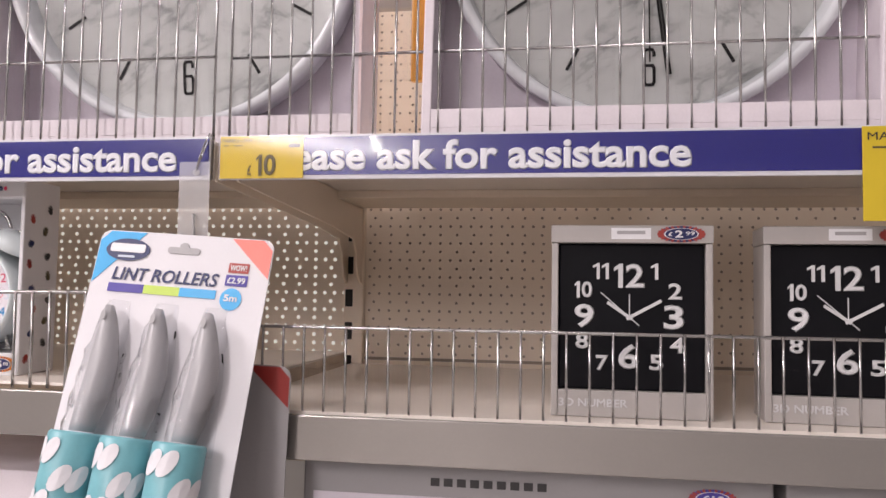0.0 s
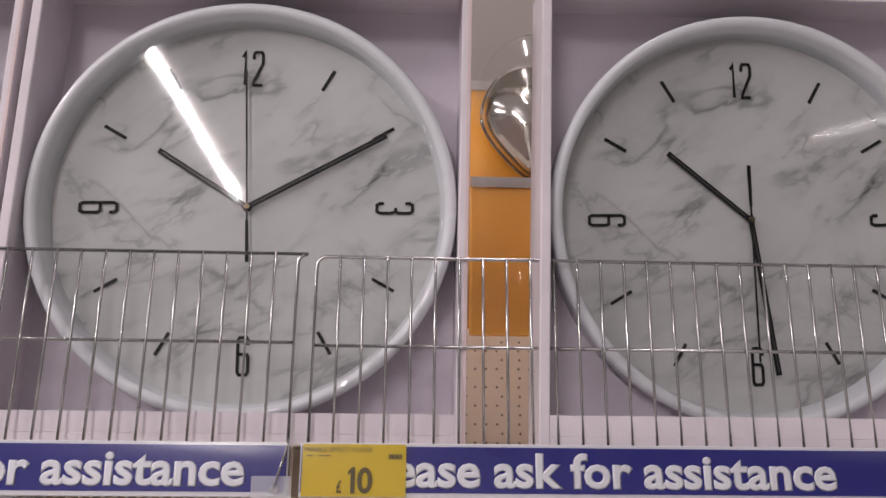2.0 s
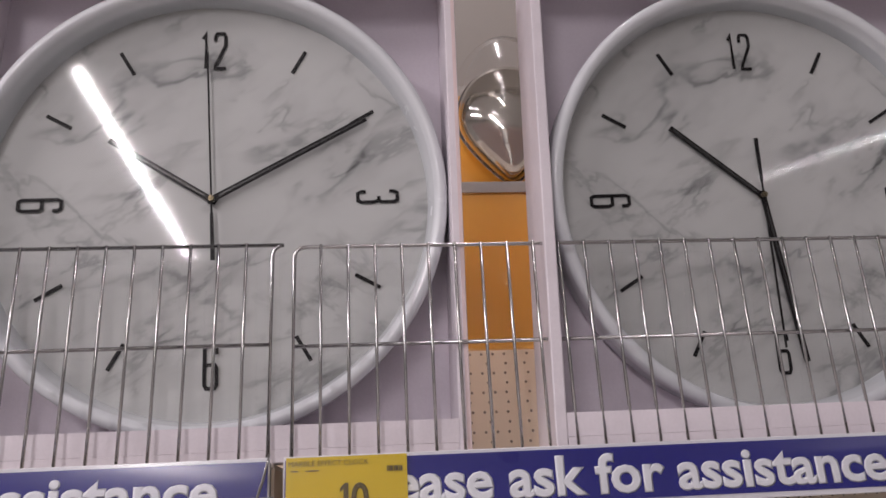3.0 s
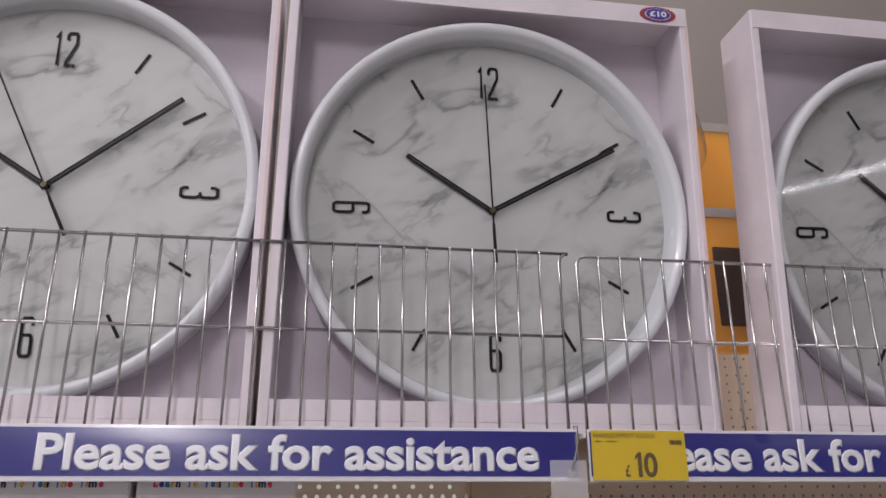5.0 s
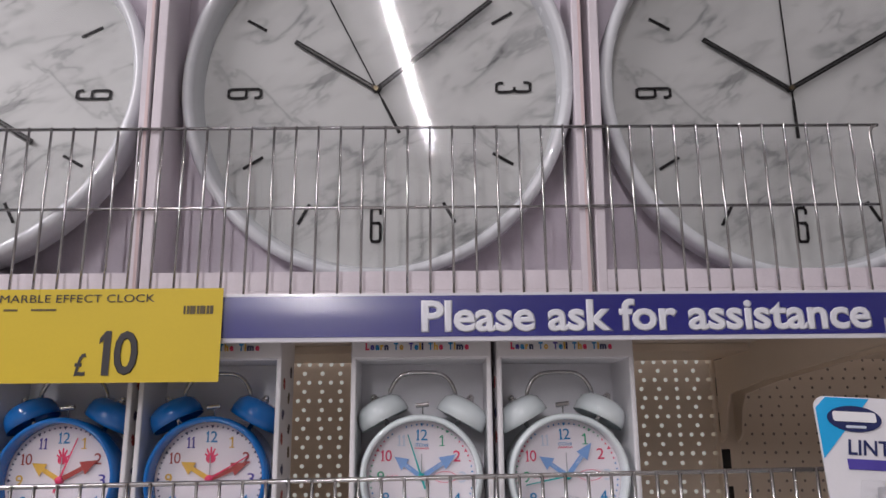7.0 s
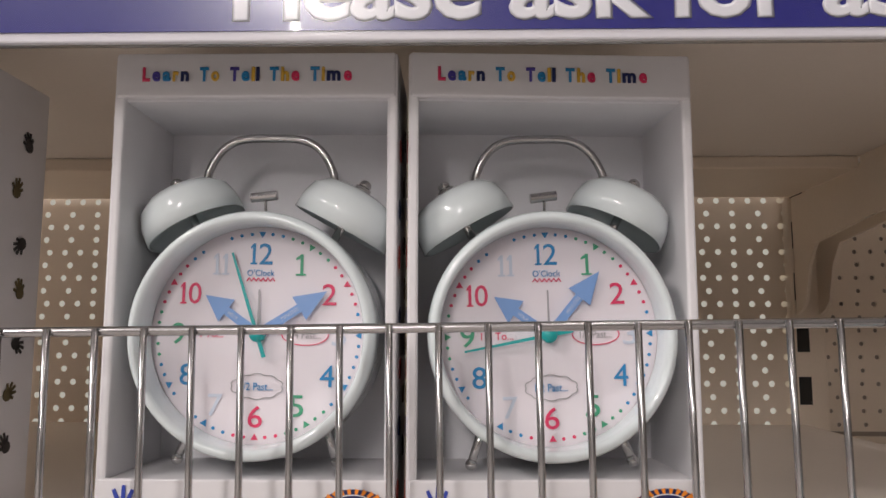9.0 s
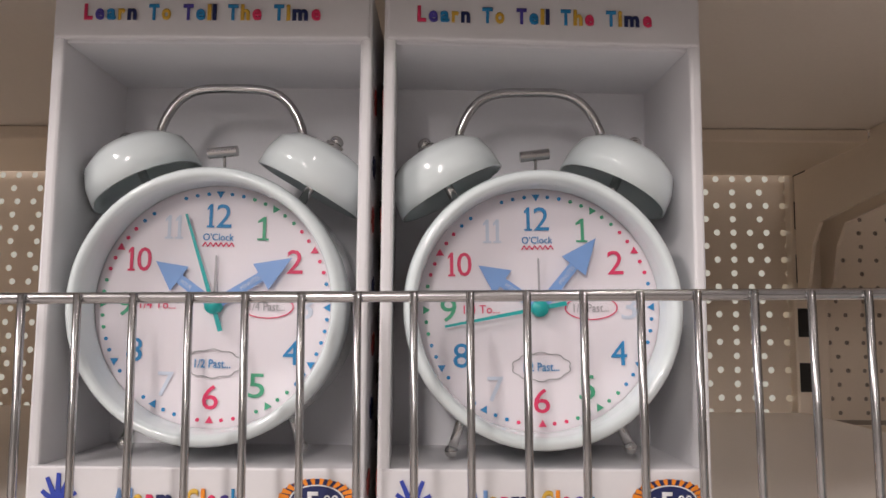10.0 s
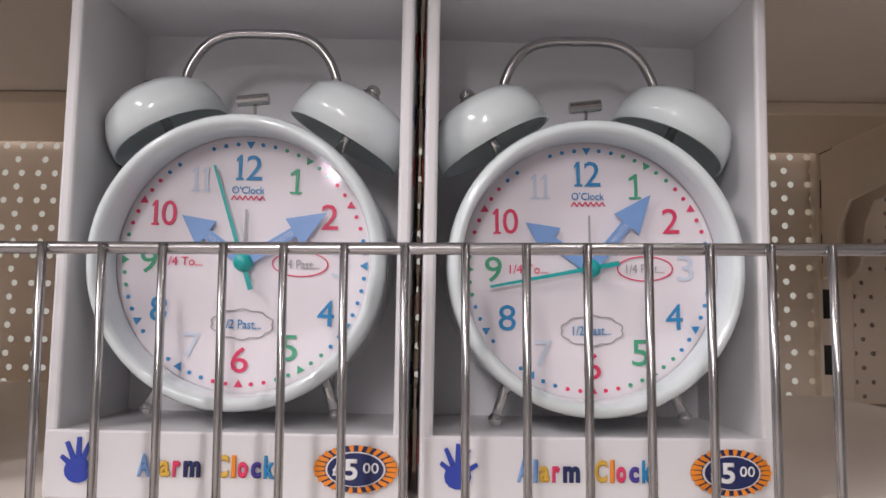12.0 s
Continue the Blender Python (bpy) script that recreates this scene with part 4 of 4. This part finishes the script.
# ---- square black clocks ----
def square_clock(x0, y, yaw, label):
    t = thing("square_clock", label, "clock", (x0, y, LOWR + 0.0004), (0, 0, yaw), "square black clocks")
    W, H, D = 0.1405, 0.171, 0.05
    part("side", box(0, 0.006, 0, D, 0, H - 0.016, 0.001), GREYCARD, t)
    part("side", box(W - 0.006, W, 0, D, 0, H - 0.016, 0.001), GREYCARD, t)
    part("back", box(0.006, W - 0.006, D - 0.002, D, 0, H - 0.016), GREYCARD, t)
    part("base_panel", box(0.0061, W - 0.0061, 0.0005, D - 0.0021, 0, 0.0235, 0.0008), GREYCARD, t)
    part("header", box(-0.0005, W + 0.0005, -0.0015, D, H - 0.0158, H, 0.001), GREYCARD, t)
    part("case", box(0.0062, W - 0.0062, 0.006, D - 0.003, 0.0237, H - 0.0162, 0.002), BLACKFACE, t, "black square clock case")
    part("sticker", box(W * 0.375, W * 0.62, -0.0021, -0.0014, H - 0.0125, H - 0.0025), WHITE, t)
    part("sticker_writing", box(W * 0.41, W * 0.585, -0.0025, -0.002, H - 0.0080, H - 0.0050), P_GREY, t)
    badge(t, W * 0.805, H - 0.0078, 0.0205, 0.0072, -0.0019, "2", "99", core=P_NAVY, ray=P_DARKRED)
    part("words", letters("3D NUMBER", W * 0.265, 0.0125, W * 0.43, 0.0072, 0.0001, 0.03), NUMERAL, t)
    cx, cz = 0.0690, 0.0888
    yy = 0.0045
    spots = {12: (0, 0.0372, 0.0270, 0.0218), 1: (0.0222, 0.0412, 0.0066, 0.0145), 2: (0.0400, 0.0237, 0.0120, 0.0148), 3: (0.0388, 0.0006, 0.0180, 0.0218), 4: (0.0415, -0.0240, 0.0125, 0.0140),
             5: (0.0237, -0.0396, 0.0122, 0.0140), 6: (-0.0005, -0.0350, 0.0182, 0.0226), 7: (-0.0237, -0.0412, 0.0110, 0.0140), 8: (-0.0415, -0.0220, 0.0118, 0.0140), 9: (-0.0396, 0.0006, 0.0180, 0.0218), 10: (-0.0404, 0.0243, 0.0160, 0.0148), 11: (-0.0250, 0.0412, 0.0145, 0.0145)}
    for n, (px, pz, w, h) in spots.items():
        part("numeral", number(str(n), cx + px, cz + pz, w, h, yy, 0.045, depth=0.0025), NUMERAL, t)
    for nm, ang, ln, tail, w, yk in (("hour_pointer", 304, 0.0235, 0.003, 0.0028, 0.003), ("minute_pointer", 61, 0.0315, 0.003, 0.0028, 0.0022), ("second_pointer", 311, 0.0335, 0.011, 0.0009, 0.0014), ("alarm_pointer", 0, 0.0205, 0.002, 0.0009, 0.0036)):
        a = radians(90 - ang)
        c, s = math.cos(a), math.sin(a)
        part(nm, bar(cx - tail * c, cz - tail * s, cx + ln * c, cz + ln * s, w, w, yk, 0.0005), NUMERAL, t)
    part("pin", lathe([(0, 0.001), (0.0022, 0.001), (0.0022, 0.006)], 14), NUMERAL, t).location = (cx, 0, cz)
    return t


square_clock(0.3020, 0.036, 0, "black square clock with silver raised numerals in card")
square_clock(0.4865, 0.044, -3, "black square clock with bent grey card header")


# ---- hanging strip and lint rollers ----
clip = thing("clip_strip", "milky plastic clip strip hooked on the shelf edge", "clip strip")
s1 = part("strip", sheet(-0.0385, -0.0085, -0.0092, 1.586, 1.6765), MILKY, clip)
s1.visible_shadow = False
part("hook", rod([(-0.0215, -0.0095, 1.668), (-0.019, -0.012, 1.676), (-0.0145, -0.010, 1.692), (-0.0125, -0.004, 1.7035), (-0.0135, 0.002, 1.7040), (-0.0155, -0.0085, 1.6865), (-0.0215, -0.0105, 1.668)], 0.0007, 7), STEEL, clip, "bent wire hook", True)
part("eyelet", plate(oval(-0.0215, 1.6665, 0.0036, 0.0030, 18), -0.0102, 0.0005), P_GREY, clip)
part("tongue", rod([(-0.0225, -0.011, 1.628), (-0.0215, -0.0125, 1.620), (-0.021, -0.0105, 1.607)], 0.0012, 6), P_GREY, clip, smooth=True)


def lint_pack(at, rot, full, label):
    t = thing("lint_roller_pack", label, "lint rollers", at, rot, "lint roller packs")
    W, H = 0.168, 0.345
    part("card", plate(rrect(-W / 2, W / 2, -H, 0, 0.010), 0, 0.0012), PACKCARD if full else CARTON, t)
    part("corner", plate([(W / 2 - 0.040, -0.001), (W / 2 - 0.010, -0.001), (W / 2 - 0.001, -0.010), (W / 2 - 0.001, -0.036)], -0.0006, 0.0005), CORAL if full else RED, t)
    if not full:
        return t
    part("corner", plate([(-W / 2 + 0.045, -0.001), (-W / 2 + 0.010, -0.001), (-W / 2 + 0.001, -0.010), (-W / 2 + 0.001, -0.050)], -0.0006, 0.0005), CYAN, t)
    part("maker_mark", plate(oval(-W / 2 + 0.030, -0.018, 0.0215, 0.0105, 28), -0.0012, 0.0005), P_NAVY, t)
    part("mark_line", plate(rrect(-W / 2 + 0.013, -W / 2 + 0.047, -0.0205, -0.0125, 0.002), -0.0018, 0.0005), WHITE, t)
    part("mark_line", plate(rrect(-W / 2 + 0.022, -W / 2 + 0.038, -0.0255, -0.0235, 0.0008), -0.0018, 0.0005), P_PALE, t)
    part("slot", plate(rrect(-0.0155, 0.0155, -0.0185, -0.0125, 0.0028), -0.0010, 0.0006), P_GREY, t)
    part("slot", plate(oval(0, -0.0115, 0.0045, 0.0035, 16), -0.0011, 0.0006), P_GREY, t)
    part("writing", letters("LINT ROLLERS", -0.0130, -0.0405, 0.102, 0.0122, -0.0010, 0.025, 0, 0.18), P_NAVY, t)
    for k, m in enumerate((P_PURPLE, LIME, CYAN)):
        part("colour_bar", plate([(-0.0655 + 0.0345 * k, -0.0575), (-0.0655 + 0.0345 * (k + 1), -0.0575), (-0.0655 + 0.0345 * (k + 1), -0.0495), (-0.0655 + 0.0345 * k, -0.0495)], -0.0008, 0.0005), m, t)
    part("label", plate(rrect(0.0455, 0.0645, -0.0325, -0.0235, 0.001), -0.0008, 0.0005), P_DARKRED, t)
    part("writing", letters("WOW!", 0.0550, -0.028, 0.0155, 0.0055, -0.0014, 0.04), WHITE, t)
    part("label", plate(rrect(0.0445, 0.0650, -0.0445, -0.0345, 0.001), -0.0008, 0.0005), P_PURPLE, t)
    part("writing", letters("£2.99", 0.0548, -0.0395, 0.0170, 0.0058, -0.0014, 0.04), WHITE, t)
    part("label", plate(oval(0.0525, -0.0565, 0.0100, 0.0100), -0.0008, 0.0005), CYAN, t)
    part("writing", letters("5m", 0.0525, -0.0555, 0.0125, 0.0062, -0.0014, 0.05), WHITE, t)
    for k in range(3):
        x = -0.048 + 0.046 * k
        h = bmesh.new()
        n, rings = 16, []
        for i in range(15):
            u = i / 14
            zz = -0.073 - 0.108 * u
            r = 0.0035 + 0.0085 * math.sin(min(1, u * 1.25) * math.pi * 0.62) ** 0.8
            if u > 0.8:
                r *= 1 - 0.9 * (u - 0.8)
            bend = 0.006 * math.sin(u * 3.1)
            rings.append([h.verts.new((x + bend - 0.002 + r * 1.05 * math.cos(2 * math.pi * q / n), -0.014 + r * 1.1 * math.sin(2 * math.pi * q / n), zz)) for q in range(n)])
        for a, c in zip(rings, rings[1:]):
            for q in range(n):
                h.faces.new((a[q], a[(q + 1) % n], c[(q + 1) % n], c[q]))
        h.faces.new(rings[0])
        h.faces.new(rings[-1][::-1])
        bmesh.ops.recalc_face_normals(h, faces=h.faces)
        ro = part("roller", h, GREYPLASTIC, t, "grey plastic handle", True)
        part("hang_hole", plate(oval(x - 0.001, -0.083, 0.0022, 0.0045, 14), -0.0235, 0.0006), P_GREY, ro)
        roll = lathe([(0.0, -0.105), (0.0195, -0.105), (0.0212, -0.103), (0.0212, -0.002), (0.0195, 0), (0.0, 0)], 32)
        bmesh.ops.transform(roll, matrix=pose(x, -0.022, -0.182, 90, 0, 0), verts=roll.verts)
        bmesh.ops.recalc_face_normals(roll, faces=roll.faces)
        part("roll", roll, TEALROLL, ro, "teal sleeve with pale leaf print", True)
        # film bubble over each handle
        f = bmesh.new()
        rings = []
        for i in range(17):
            u = i / 16
            zz = -0.066 - 0.125 * u
            r = 0.010 + 0.0105 * math.sin(u * 1.57) + 0.0026 * noise.noise(Vector((k * 5, u * 14, 0)))
            rings.append([f.verts.new((x - 0.001 + r * math.cos(a) * (1 + 0.22 * noise.noise(Vector((a * 2, u * 7, k)))), -0.002 - r * 1.35 * math.sin(a) * min(1, 0.35 + u * 4), zz)) for a in [math.pi * q / 12 for q in range(13)]])
        for a, c in zip(rings, rings[1:]):
            for q in range(12):
                f.faces.new((a[q], a[q + 1], c[q + 1], c[q]))
        fo = part("blister", front(f), BLISTER, ro, "clear moulded film", True)
        fo.visible_shadow = False
        for j in range(7):
            aa, zz = -0.9 + 0.62 * (j % 4) + 0.2 * k, -0.198 - 0.020 * (j // 2)
            lf = bmesh.new()
            ring = []
            for q in range(14):
                an = 2 * math.pi * q / 14
                du, dz = 0.0068 * math.cos(an), 0.0125 * math.sin(an)
                du, dz = du * 0.8 + dz * 0.5, dz * 0.8 - du * 0.5
                th = aa + du / 0.0214
                ring.append(lf.verts.new((x + 0.0222 * math.sin(th), -0.022 - 0.0222 * math.cos(th), zz + dz)))
            mid = lf.verts.new((x + 0.0223 * math.sin(aa), -0.022 - 0.0223 * math.cos(aa), zz))
            for q in range(14):
                lf.faces.new((mid, ring[q], ring[(q + 1) % 14]))
            part("leaf_print", lf, PACKCARD, ro)
    return t


lint_pack((-0.0250, -0.0150, 1.6085), (-14.0, 3.4, 0), True, "blister card of three grey-handled lint rollers hanging")
lint_pack((-0.0085, -0.0120, 1.4950), (0, 2.0, 0), False, "grey card pack with red corner hanging behind")
part("loop", rod([(-0.0085, -0.0105, 1.600), (-0.0085, -0.0105, 1.488)], 0.0008, 6), STEEL, clip, smooth=True)


# ---- cartons on the shelf below ----
def carton(x0, x1, y0, z0, z1, mat, label):
    t = thing("carton", label, "carton", group="cartons on the lower shelf")
    part("body", box(x0, x1, y0, y0 + 0.2, z0, z1, 0.002), mat, t)
    part("front_window", box(x0 + 0.01, x1 - 0.01, y0 - 0.0008, y0 - 0.0002, z0 + 0.01, z1 - 0.03), CARDIN, t)
    for k in range(9):
        part("writing_bar", box(x0 + 0.12 + 0.012 * k, x0 + 0.128 + 0.012 * k, y0 - 0.001, y0 - 0.0002, z1 - 0.02, z1 - 0.013), INK, t)
    if mat is CARTON:
        badge(t, x1 - 0.05, z1 - 0.018, 0.02, 0.008, y0 - 0.0012, "£10", core=P_PURPLE, ray=P_DARKRED)
    return t


FLOORSHELF = 1.16
structure("base_shelf", box(-1.02, 1.0, 0.008, BACK - 0.014, FLOORSHELF - 0.03, FLOORSHELF), CREAM, "cream steel shelf below, stocked with cartons", "shelf")
structure("base_front", box(-1.02, 1.0, 0.012, 0.02, 0, FLOORSHELF - 0.031), CREAM, "plain cream front below the shelves", "panel")
carton(0.075, 0.49, 0.03, FLOORSHELF, 1.405, CARTON, "grey printed clock carton on the shelf below")
carton(0.50, 0.92, 0.03, FLOORSHELF, 1.405, CARTON, "grey printed clock carton on the shelf below")
carton(-0.62, -0.14, 0.05, FLOORSHELF, 1.372, CARD, "pale clock carton on the shelf below")
